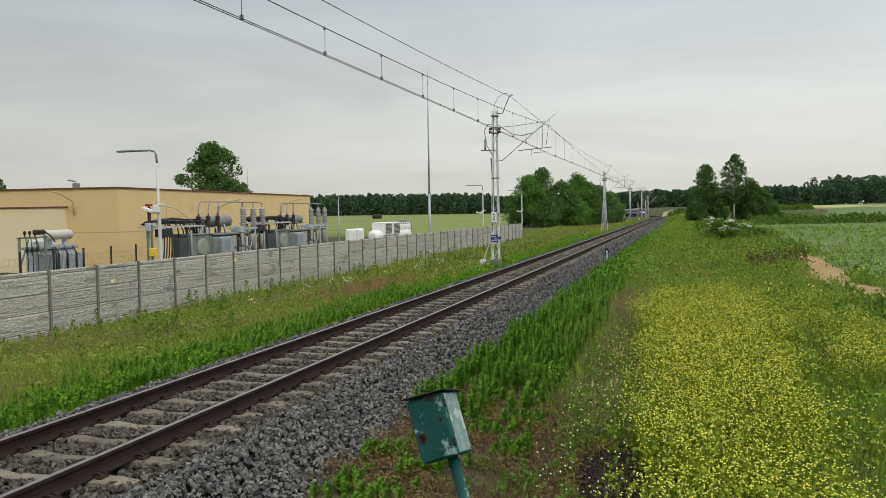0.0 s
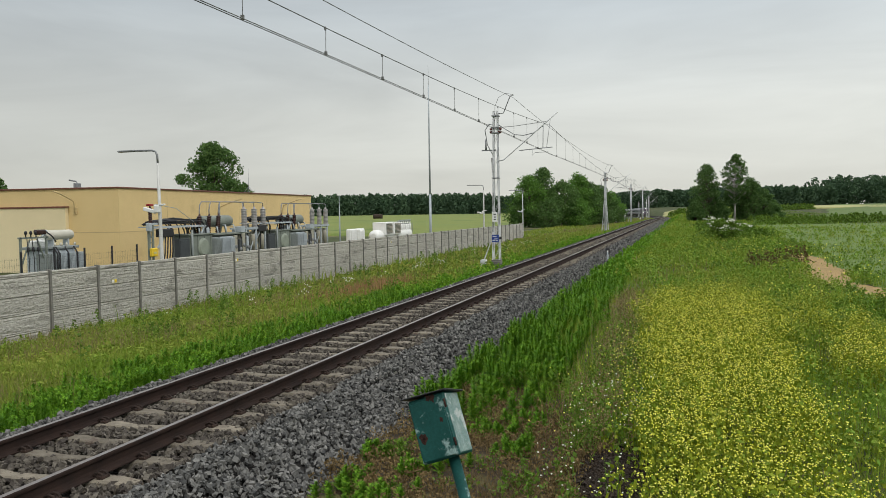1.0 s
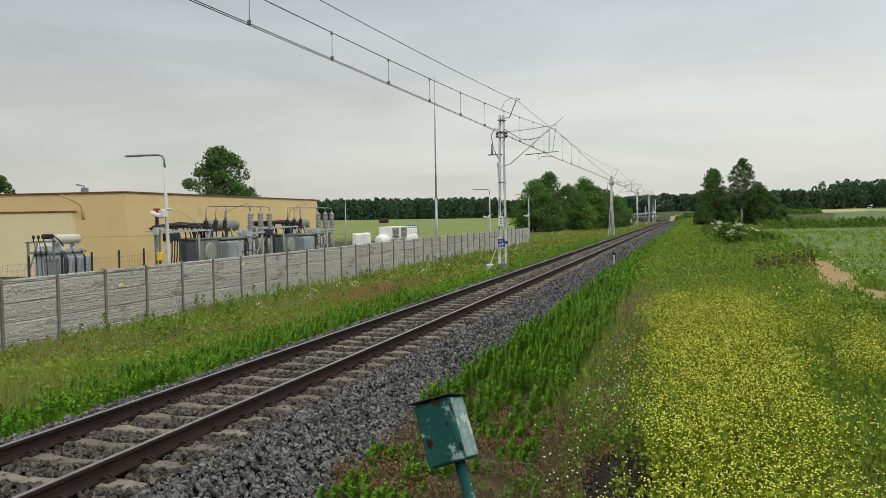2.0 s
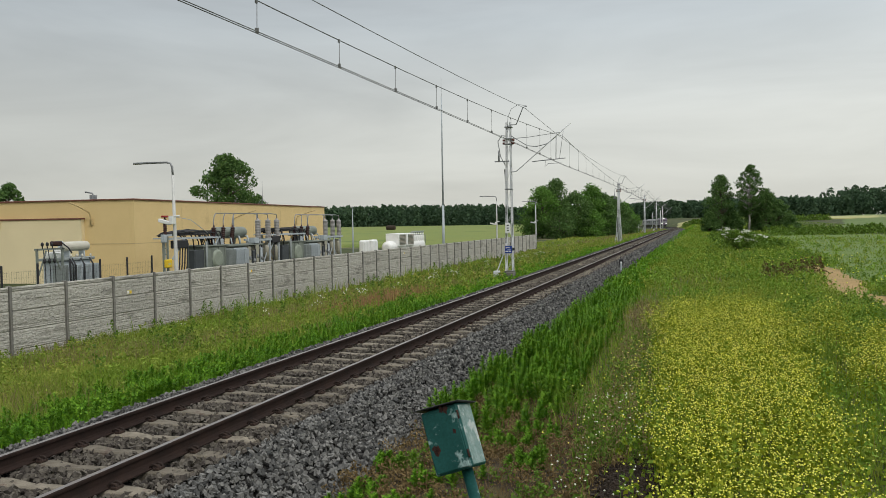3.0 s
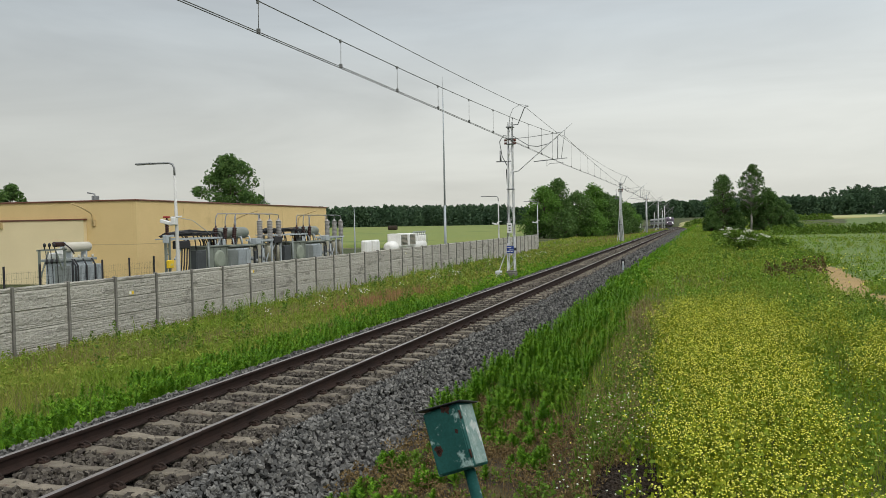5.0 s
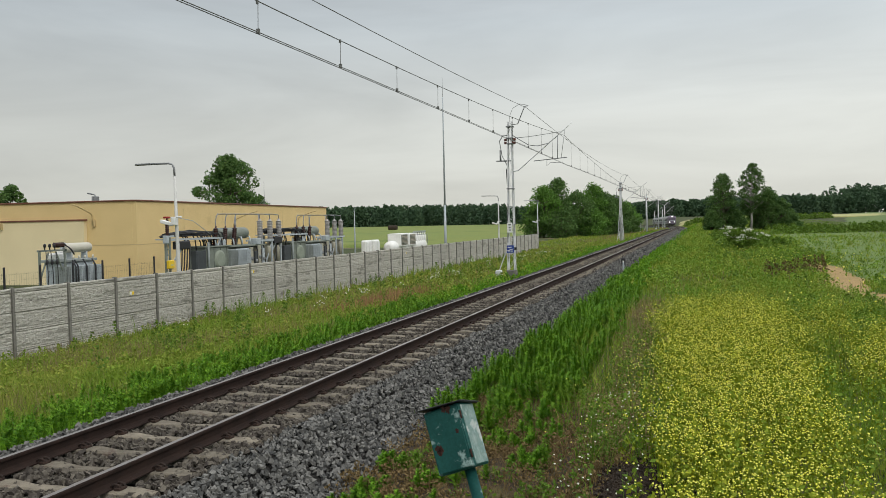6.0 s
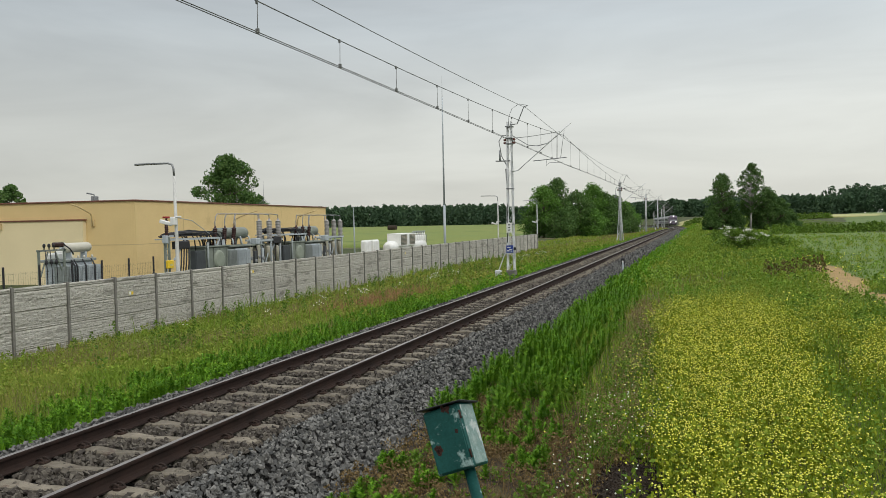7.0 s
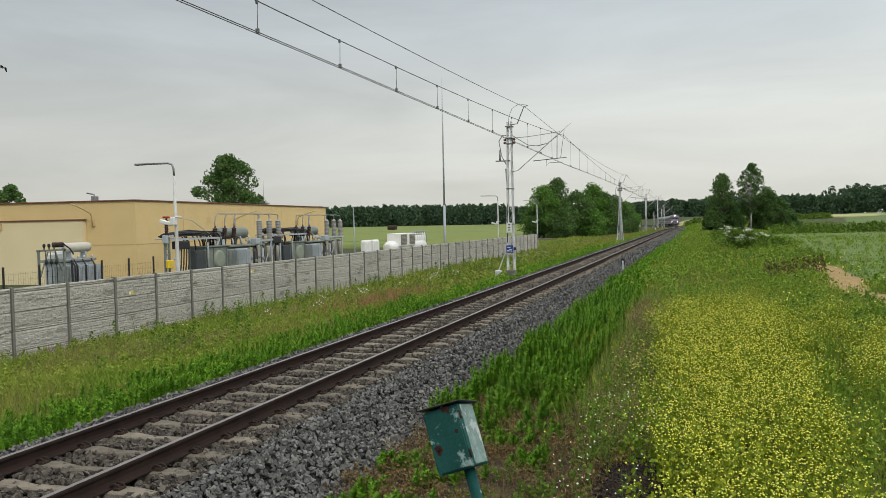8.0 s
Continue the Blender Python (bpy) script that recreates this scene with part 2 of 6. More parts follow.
def smoothstep(a, b, x):
    t = np.clip((np.asarray(x, float) - a) / (b - a), 0, 1)
    return t * t * (3 - 2 * t)


def wave(x, y, s, seed=0.0):
    """Cheap smooth noise for arrays, about -1 to 1."""
    x, y = np.asarray(x, float) / s + seed * 7.3, np.asarray(y, float) / s - seed * 3.1
    return (np.sin(x * 1.7 + 1.3 * np.sin(y * 1.1 + seed)) + np.sin(y * 2.1 + 1.7 * np.sin(x * 0.9 + 2 * seed)) + np.sin((x + y) * 1.3 + 2 * np.sin((x - y) * 0.7))) / 3


# ---- the line: plan ----
TRACK_X = -6.13


def track_x(y):
    return TRACK_X - 2.82e-4 * np.maximum(np.asarray(y, float) - 182, 0) ** 2


def track_z(y):
    return -0.0082 * np.maximum(np.asarray(y, float) - 150, 0)


def ground_z(x, y):
    """Height of the ground sheet."""
    x, y = np.asarray(x, float), np.asarray(y, float)
    d = x - track_x(y)
    tz = track_z(y)
    left = -0.60 - 0.64 * smoothstep(-3, -11.5, d) - 1.2 * smoothstep(150, 600, -d)
    right = -0.55 + 0.12 * smoothstep(2.5, 4.5, d) + 0.06 * wave(x, y, 3.0) * smoothstep(3, 5, d)
    right = right + smoothstep(20, 60, d) * 0.3 + smoothstep(60, 700, y) * smoothstep(5, 60, d) * 1.9
    z = np.where(d < 0, left, right)
    z = z + 0.04 * wave(x, y, 1.7, 2) * smoothstep(2.6, 4, np.abs(d))
    bed = -0.1 * smoothstep(2.3, 1.8, np.abs(d))
    far = np.where(d > 0, smoothstep(9, 4.5, d), smoothstep(60, 8, -d))
    return z + bed + tz * far


def ballast_z(d):
    """Height of the ballast, by distance from the middle of the track."""
    a = np.abs(d)
    return -0.215 - 0.40 * smoothstep(1.45, np.where(d < 0, 2.3, 2.8), a)
# ---- ground ----
def sheet_axis(near, far, n, power=2.6):
    t = np.linspace(-1, 1, n)
    return np.sign(t) * (np.abs(t) * near + np.abs(t) ** (power * 2) * far)


def ground_material():
    m = mat("meadow_ground", (0.028, 0.046, 0.010), (0.052, 0.062, 0.015), 0.9, 0.95, 0.7, 0, 14, world_space=True, stain=(0.15, 0.125, 0.06), stain_scale=0.16, stain_at=0.56)
    return m


def make_ground():
    xs = sheet_axis(40, 2600, 200)
    ys = np.concatenate([np.linspace(-900, -20, 12), np.linspace(-18, 120, 231), 120 + np.linspace(0.02, 1, 70) ** 2.2 * 3300])
    X, Y = np.meshgrid(xs, ys, indexing="ij")
    Z = ground_z(X, Y)
    n, k = X.shape
    idx = np.arange(n * k).reshape(n, k)
    f = np.stack([idx[:-1, :-1], idx[1:, :-1], idx[1:, 1:], idx[:-1, 1:]], -1).reshape(-1, 4)
    ob = new("ground", raw_mesh("ground", np.stack([X, Y, Z], -1).reshape(-1, 3), f, ground_material(), True))
    return tagged(ob, "grassy open ground beside the railway line", "ground", kind="structure")


ground = make_ground()


# ---- railway track ----
RAIL_PROFILE = ((-0.075, -0.172), (0.075, -0.172), (0.075, -0.160), (0.02, -0.142), (0.008, -0.12), (0.008, -0.05), (0.034, -0.036),
                (0.036, -0.012), (0.028, 0.0), (-0.028, 0.0), (-0.036, -0.012), (-0.034, -0.036), (-0.008, -0.05), (-0.008, -0.12), (-0.02, -0.142), (-0.075, -0.160))
CANT = 0.05


def track_ys():
    return np.concatenate([np.arange(-40, 180, 4.0), np.arange(180, 560, 8.0)])


def make_track():
    track = thing("railway_track", "single railway track with rusty rails on concrete sleepers in ballast", "railway track", kind="structure")
    for side in (-1, 1):
        ys = track_ys()
        cx, cz = track_x(ys) + side * 0.7535, track_z(ys) + (CANT if side > 0 else 0)
        n = len(RAIL_PROFILE)
        vs = [(cx[i] + px, ys[i], cz[i] + pz) for i in range(len(ys)) for px, pz in RAIL_PROFILE]
        fs = [(i * n + k, i * n + (k + 1) % n, (i + 1) * n + (k + 1) % n, (i + 1) * n + k) for i in range(len(ys) - 1) for k in range(n) if k != 8]
        rail = part("rail", Geo().add(vs, fs), M_RAIL, track, "brown rusty rail with a worn bright top")
        g = Geo()
        g.add([(cx[i] + dx, ys[i], cz[i]) for i in range(len(ys)) for dx in (-0.028, 0.028)], [(2 * i, 2 * i + 1, 2 * i + 3, 2 * i + 2) for i in range(len(ys) - 1)])
        part("running_surface", g, M_RAILTOP, rail, "polished steel running surface")
    # sleepers: waisted concrete, higher under the rails
    prof = [(-1.25, 0.19, -0.20), (-1.05, 0.20, -0.178), (-0.45, 0.20, -0.178), (-0.2, 0.15, -0.20), (0.2, 0.15, -0.20), (0.45, 0.20, -0.178), (1.05, 0.20, -0.178), (1.25, 0.19, -0.20)]
    g = Geo()
    vs, fs = [], []
    for x, w, z in prof:
        vs += [(x, -w / 2 - 0.03, -0.36), (x, -w / 2, z - 0.015), (x, -w / 2 + 0.02, z), (x, w / 2 - 0.02, z), (x, w / 2, z - 0.015), (x, w / 2 + 0.03, -0.36)]
    for i in range(len(prof) - 1):
        fs += [(i * 6 + k, (i + 1) * 6 + k, (i + 1) * 6 + k + 1, i * 6 + k + 1) for k in range(5)]
    fs += [tuple(range(5, -1, -1)), tuple(len(vs) - 6 + k for k in range(6))]
    g.add(vs, [tuple(reversed(q)) for q in fs])
    sleeper_mesh = g.mesh("sleeper", M_SLEEPER)
    c = Geo()
    for k in (-0.032, 0.032):
        c.tube([(-0.05, k, 0.0), (-0.045, k, 0.035), (0.0, k, 0.055), (0.045, k, 0.045), (0.055, k, 0.015)], 0.0135, 6)
    c.box((0.03, 0, 0.012), (0.07, 0.11, 0.03), ch=0.005)
    clip_mesh = c.mesh("clip", M_CLIP)
    tilt = math.degrees(math.atan2(CANT, 1.507))
    rest = Geo()
    for i in range(-12, 700):
        y = 6.591 + 0.6 * i
        if y > 300:
            break
        m = pose(float(track_x(y)), y, float(track_z(y)) + CANT / 2, 0, -tilt, math.degrees(math.atan2(float(track_x(y + 1) - track_x(y)), 1)) * -1)
        if i < 200:
            sl = part("sleeper", sleeper_mesh, None, track, at=m @ pose(0, 0, 0, 0, 0, random.uniform(-0.4, 0.4)))
            if -8 < i < 66:
                for rx in (-0.7535, 0.7535):
                    for sd in (-1, 1):
                        part("clip", clip_mesh, None, sl, at=pose(rx + sd * 0.1, 0, -0.176, 0, 0, 0 if sd > 0 else 180))
        else:
            rest.add([m @ v.co for v in sleeper_mesh.vertices], [tuple(p.vertices) for p in sleeper_mesh.polygons])
    tagged(part("far_sleepers", rest, M_SLEEPER, track), kind="stuff")
    # the bed of ballast under the stones, near-black to stand for shaded gaps
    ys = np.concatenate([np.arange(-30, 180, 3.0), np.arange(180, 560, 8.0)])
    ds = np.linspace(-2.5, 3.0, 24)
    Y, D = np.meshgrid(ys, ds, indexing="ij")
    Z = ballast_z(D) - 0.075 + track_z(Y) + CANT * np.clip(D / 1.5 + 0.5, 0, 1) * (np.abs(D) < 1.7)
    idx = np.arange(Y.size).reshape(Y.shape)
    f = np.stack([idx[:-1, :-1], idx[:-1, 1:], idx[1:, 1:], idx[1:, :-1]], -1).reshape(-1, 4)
    bed = new("ballast_bed", raw_mesh("ballast_bed", np.stack([track_x(Y) + D, Y, Z], -1).reshape(-1, 3), f, M_BALLAST_SHADE, True))
    tagged(bed, "crushed-stone ballast bed under the track, near-black for shade between stones", "ballast", kind="structure")
    return track


track = make_track()


# ---- concrete fence ----
FENCE_X, FENCE_Y, FENCE_TURN, FENCE_TOP = -17.807, 16.457, 0.013, 0.757


def slab_mesh(seed, height, fine=True):
    """A slab with split-stone courses on the side of the railway, 1.9 m long."""
    rng = random.Random(seed)
    ny, nz = (46, max(5, int(height / 0.028))) if fine else (26, max(4, int(height / 0.045)))
    courses, z = [], 0.0
    while z < height:
        hgt = rng.uniform(0.035, 0.085)
        joints, yy = [], 0.0
        while yy < 1.94:
            w = rng.uniform(0.10, 0.38)
            joints.append((yy, yy + w, rng.uniform(0.0, 0.018)))
            yy += w
        courses.append((z, z + hgt, joints))
        z += hgt

    def depth(y, z):
        rim = min(1.0, min(z, height - z) / 0.03) * min(1.0, min(y, 1.94 - y) / 0.03)
        for a, b, joints in courses:
            if a <= z < b:
                edge = min(z - a, b - z)
                for c, d, e in joints:
                    if c <= y < d:
                        edge = min(edge, (y - c) * 0.7, (d - y) * 0.7)
                        return rim * ((e + 0.008) * min(1.0, edge / 0.012) + 0.014 + 0.012 * noise.noise((y * 11, z * 22, seed)))
        return 0.0

    vs = [(0.03 + depth(y * 1.94 / ny, z * height / nz), y * 1.94 / ny + 0.03, z * height / nz) for y in range(ny + 1) for z in range(nz + 1)]
    k = nz + 1
    fs = [(y * k + z, (y + 1) * k + z, (y + 1) * k + z + 1, y * k + z + 1) for y in range(ny) for z in range(nz)]
    g = Geo().add(vs, fs)
    g.box((0.0, 1.0, height / 2), (0.052, 1.94, height - 0.03), ch=0.006)
    return g.mesh("slab", M_FENCE)


def make_fence():
    fence = thing("concrete_fence", "weathered grey concrete slab fence along the railway", "fence", pose(FENCE_X, FENCE_Y, FENCE_TOP, 0, 0, math.degrees(FENCE_TURN)))
    kinds = {h: [slab_mesh(11 * i + int(h * 100), h) for i in range(3)] for h in (0.13, 0.535, 0.50)}
    coarse = {h: [slab_mesh(11 * i + int(h * 100), h, False) for i in range(3)] for h in (0.13, 0.535, 0.50)}
    p = Geo()
    p.box((0, 0, -1.15), (0.07, 0.14, 2.32), ch=0.008).box((0.05, 0.02, -1.15), (0.06, 0.085, 2.30), ch=0.008)
    post_mesh = p.mesh("post", M_POST)
    rng = random.Random(4)
    for i in range(-6, 39):
        y, z = 2.0 * i, -0.004 * i
        part("post", post_mesh, None, fence, at=pose(0, y, z + 0.02, rng.uniform(-0.4, 0.4), rng.uniform(-0.5, 0.5)))
        if i == 38:
            break
        top = z
        for h in (0.13, 0.535, 0.535, 0.535, 0.50):
            top -= h
            part("slab", rng.choice((kinds if i < 14 else coarse)[h]), None, fence, at=pose(rng.uniform(-0.006, 0.006), y, top, -0.115))
    return fence


fence = make_fence()
# ---- substation building ----
YARD_Z = -1.3


M_TAN = mat("tan_paint", (0.55, 0.42, 0.21), (0.48, 0.36, 0.18), 3, 0.6, 0.1, 0, 60)


def make_building():
    turn = 6.5
    at = pose(-34.0, 41.1, YARD_Z, 0, 0, turn)
    b = thing("substation_building", "flat-roofed yellow rendered substation building with brown roof edge", "building", at)
    H, L, D = 5.32, 34.3, 30.0
    for c, s in (((-0.15, L / 2, H / 2), (0.3, L, H)), ((-D / 2 - 0.15, 0.15, H / 2), (D - 0.31, 0.3, H)),
                 ((-D / 2 - 0.15, L - 0.15, H / 2), (D - 0.31, 0.3, H)), ((-D - 0.15, L / 2, H / 2), (0.3, L, H))):
        part("wall", Geo().box(c, s), M_WALL, b, "yellow rendered wall")
    part("roof", Geo().box((-D / 2 - 0.1, L / 2, H - 0.35), (D - 0.3, L - 0.7, 0.2)), M_ROOF, b)
    c = Geo()
    for p, s in (((-0.12, L / 2, H + 0.04), (0.42, L + 0.12, 0.09)), ((-D / 2, 0.12, H + 0.042), (D, 0.42, 0.09)), ((-D / 2, L - 0.12, H + 0.042), (D, 0.42, 0.09)), ((-D, L / 2, H + 0.04), (0.42, L, 0.09))):
        c.box(p, s, ch=0.012)
    part("roof_edge", c, M_CAP, b, "dark brown sheet-metal roof edge")
    # shallow joint line round the wall
    j = Geo().box((0.003, L / 2, 2.56), (0.012, L + 0.01, 0.04)).box((-D / 2, -0.003, 2.56), (D, 0.012, 0.05))
    for k in range(1, 6):
        j.box((0.002, k * 5.7, H / 2 + 1.1), (0.010, 0.03, 2.2))
    part("joint_line", j, mat("joint_shade", (0.52, 0.39, 0.20), (0.48, 0.36, 0.19), 2, 0.9, 0.1), b)
    # lower annex in front of the south wall
    a = part("annex", Geo().box((-15.55, -0.16, 2.07), (24.0, 0.3, 4.14)), M_WALL2, b, "lower pale yellow annex")
    part("annex_roof_edge", Geo().box((-15.55, -0.17, 4.19), (24.12, 0.40, 0.10), ch=0.012), M_CAP, a)
    # curved wall spouts that carry cables
    for x, y, z, dx, dy in ((-3.0, -0.0, 4.15, 0, -1), (0.0, 13.2, 3.75, 1, 0), (0.0, 26.2, 3.9, 1, 0), (-9.6, -0.32, 4.05, 0, -1)):
        s = Geo()
        s.tube([(x + dx * d, y + dy * d, z + h) for d, h in ((0.1, -0.35), (0.14, 0.1), (0.25, 0.4), (0.8, 0.62), (1.5, 0.85), (2.1, 1.0))], 0.045, 8)
        s.box((x + dx * 0.06, y + dy * 0.06, z - 0.2), (0.12 + 0.1 * abs(dy), 0.12 + 0.1 * abs(dx), 0.4), ch=0.01)
        part("wall_lamp", s, M_TAN, b, "tan curved lamp arm on the wall")
    v = Geo().box((-5.0, 3.0, H + 0.1), (0.25, 0.5, 0.8), ch=0.02).tube([(-5.0, 3.0, H + 0.4), (-5.05, 3.0, H + 0.62), (-5.6, 3.0, H + 0.72)], 0.05, 6)
    part("roof_vent", v, M_GALVD, b)
    r = Geo()
    r.tube([(-4.0, L - 6.5, H), (-4.0, L - 6.5, H + 2.6)], [0.03, 0.012], 6)
    for dx, dy in ((1.0, 0), (-0.6, 0.8), (-0.6, -0.8)):
        r.tube([(-4.0 + dx, L - 6.5 + dy, H - 0.2), (-4.0, L - 6.5, H + 0.9)], 0.02, 5)
    part("lightning_rod", r, M_GALVD, b)
    return b


building = make_building()


# ---- overhead line ----
M_BROWN = mat("red_brown_insulator", (0.16, 0.05, 0.035), (0.12, 0.04, 0.03), 5, 0.35, 0.05, 0, 60)


def make_mast():
    """Lattice mast with a stay foot, a cantilever over the track (towards +x) and a feeder arm; the base is at 0."""
    mast = thing("catenary_mast", "white-grey galvanised lattice overhead-line mast with a cantilever arm", "mast", group="overhead-line masts")
    H = 7.45
    legs = []
    for sx in (-1, 1):
        for sy in (-1, 1):
            foot, head = Vector((sx * 0.165, sy * 0.15, 0.0)), Vector((sx * 0.095, sy * 0.095, H))
            g = Geo().bar(foot, head, 0.055, 0.012).bar(foot + Vector((sx * 0.0, sy * 0.03, 0)), head + Vector((0, sy * 0.03, 0)), 0.012, 0.055)
            part("leg", g, M_GALV, mast)
            legs.append((foot, head))
    lat = Geo()
    n = 13
    for face in ((0, 2), (1, 3), (0, 1), (2, 3)):
        for i in range(n):
            t0, t1 = i / n, (i + 1) / n
            a, b = legs[face[i % 2]], legs[face[1 - i % 2]]
            lat.bar(a[0].lerp(a[1], t0), b[0].lerp(b[1], t1), 0.045, 0.008)
    part("lattice", lat, M_GALV, mast)
    part("foot_plate", Geo().box((0, 0, -0.02), (0.48, 0.42, 0.05), ch=0.01).box((0, 0, -0.42), (0.5, 0.45, 0.74), ch=0.04), M_POST, mast, "concrete and steel foot")
    part("stay", Geo().bar((-0.12, 0.0, 1.35), (-0.62, -0.1, 0.0), 0.07, 0.05).box((-0.65, -0.1, -0.25), (0.3, 0.3, 0.5), ch=0.03), M_GALV, mast, "slanting steel stay")
    for z in (2.3, 4.1, 6.35, 6.62, 7.2):
        part("collar", Geo().box((0, 0, z), (0.36, 0.34, 0.05), ch=0.005), M_GALVD, mast)
    for z in (6.40, 6.55):
        for sx in (-1, 1):
            ins = Geo().lathe([(0.045, -0.1), (0.075, -0.08), (0.04, -0.05), (0.075, -0.02), (0.04, 0.01), (0.075, 0.04), (0.04, 0.1)], 10, pose(sx * 0.2, 0, z, 0, 90, 0))
            part("insulator", ins, M_BROWN, mast, "reddish-brown ribbed insulator")
    can = Geo()
    can.tube([(0.1, 0, 4.95), (0.4, 0, 5.0), (2.35, 0, 6.62), (3.1, 0, 7.25)], 0.028, 8)
    part("bracket_tube", can, M_GALV, mast, "slanting galvanised cantilever tube")
    tie = Geo().tube([(0.15, 0, 6.62), (1.0, 0, 6.66), (2.6, 0, 6.83)], 0.014, 6)
    tie.tube([(0.15, 0, 6.75), (0.5, 0, 6.52), (0.95, 0, 6.24), (1.4, 0, 6.18), (1.9, 0, 6.28), (2.4, 0, 6.62)], 0.02, 6)
    part("top_tie", tie, M_GALVD, mast)
    reg = Geo().tube([(1.2, 0, 5.44), (2.85, 0, 5.56)], 0.022, 8).tube([(2.4, 0, 6.66), (2.38, 0, 5.52)], 0.02, 6)
    reg.tube([(2.75, 0, 6.9), (2.55, 0.05, 5.55)], 0.012, 5)
    reg.tube([(1.85, 0, 5.46), (1.84, 0, 5.18), (2.0, 0, 5.32), (2.65, 0, 5.33)], 0.014, 6)
    part("registration_arm", reg, M_GALVD, mast)
    top = Geo().tube([(0.05, 0, 7.3), (0.4, 0, 7.32), (0.75, 0, 8.15), (0.95, 0, 8.2)], 0.025, 6)
    top.tube([(-0.05, 0, 7.1), (-0.02, 0, 7.7), (0.15, 0, 8.1), (0.5, 0, 8.3), (0.9, 0, 8.22)], 0.012, 5)
    part("feeder_arm", top, M_GALVD, mast)
    side = Geo().tube([(-0.1, 0, 6.75), (-0.35, 0, 6.8), (-0.55, 0, 6.5), (-0.42, 0, 5.75), (-0.12, 0, 5.2)], 0.022, 6).box((-0.35, 0, 5.5), (0.75, 0.08, 0.06), ch=0.01)
    side.tube([(-0.5, 0, 5.5), (-0.52, 0, 6.05)], [0.05, 0.035], 8)
    part("surge_arrester", side, M_GALVD, mast)
    cab = Geo().tube([(-0.2, -0.05, 5.1), (-0.14, -0.1, 4.2), (-0.14, -0.15, 3.0), (-0.15, -0.16, 1.4)], 0.03, 6)
    part("cable", cab, M_BLACK, mast, "black down cable")
    return mast


mast_spots = ((-9.2, 38.67, -0.2), (-9.60, 98.0, -0.74), (-10.55, 158.0, -0.6), (-11.5, 218.0, -0.65), (-12.6, 278.0, -1.3), (-16.2, 338.0, -2.0), (-22.8, 398.0, -2.5))
first_mast = make_mast()
first_mast.matrix_basis = pose(-9.2, 38.67, -0.2, 0, 0.2, 0)
for x, y, z in mast_spots[1:]:
    far_mast = copy_thing(first_mast, pose(x, y, z, 0, 0, math.degrees(math.atan2(-float(track_x(y + 2) - track_x(y - 2)), 4))))
    if y > 60:
        part("post", Geo().tube([(0, 0, 0), (0, 0, 7.4)], [0.17, 0.13] if y > 120 else [0.10, 0.06], 10), M_GALV, far_mast, "solid pale steel post")
        if y < 120:
            for sx in (-0.42, 0.36):
                part("stay", Geo().bar((0, 0, 6.2), (sx, 0.1, 0), 0.07, 0.07), M_GALV, far_mast, "slanting steel stay")
        tagged(far_mast, "pale steel overhead-line mast with a cantilever beside the curve")


def mast_sign(mast):
    s = thing("mast_number_plate", "white plate with unreadable dark marks strapped to the mast", "sign", pose(-9.2, 38.5, 0))
    part("plate", Geo().box((-0.02, -0.06, 1.95), (0.27, 0.012, 0.50), ch=0.004), M_WHITE, s)
    g = Geo()
    for z, w in ((2.09, 0.12), (1.95, 0.09), (1.83, 0.10)):
        g.box((-0.02, -0.068, z), (w, 0.006, 0.05))
    part("mark_bars", g, M_BLACK, s, "dark marks")
    b = thing("blue_warning_plate", "blue rectangular plate with pale bars on the mast", "sign", pose(-9.2, 38.4, 0))
    part("plate", Geo().box((0.02, -0.06, 0.88), (0.36, 0.014, 0.37), ch=0.004), M_BLUE, b)
    g = Geo()
    for x, z, w, h in ((-0.02, 0.97, 0.2, 0.035), (0.06, 0.86, 0.16, 0.03), (-0.06, 0.79, 0.14, 0.05), (0.09, 0.78, 0.1, 0.04)):
        g.box((x, -0.069, z), (w, 0.006, h))
    part("mark_bars", g, M_WHITE, b, "pale marks")
    part("box", Geo().box((0.27, -0.02, 0.90), (0.12, 0.10, 0.14), ch=0.01), M_BLACK, b)


mast_sign(first_mast)


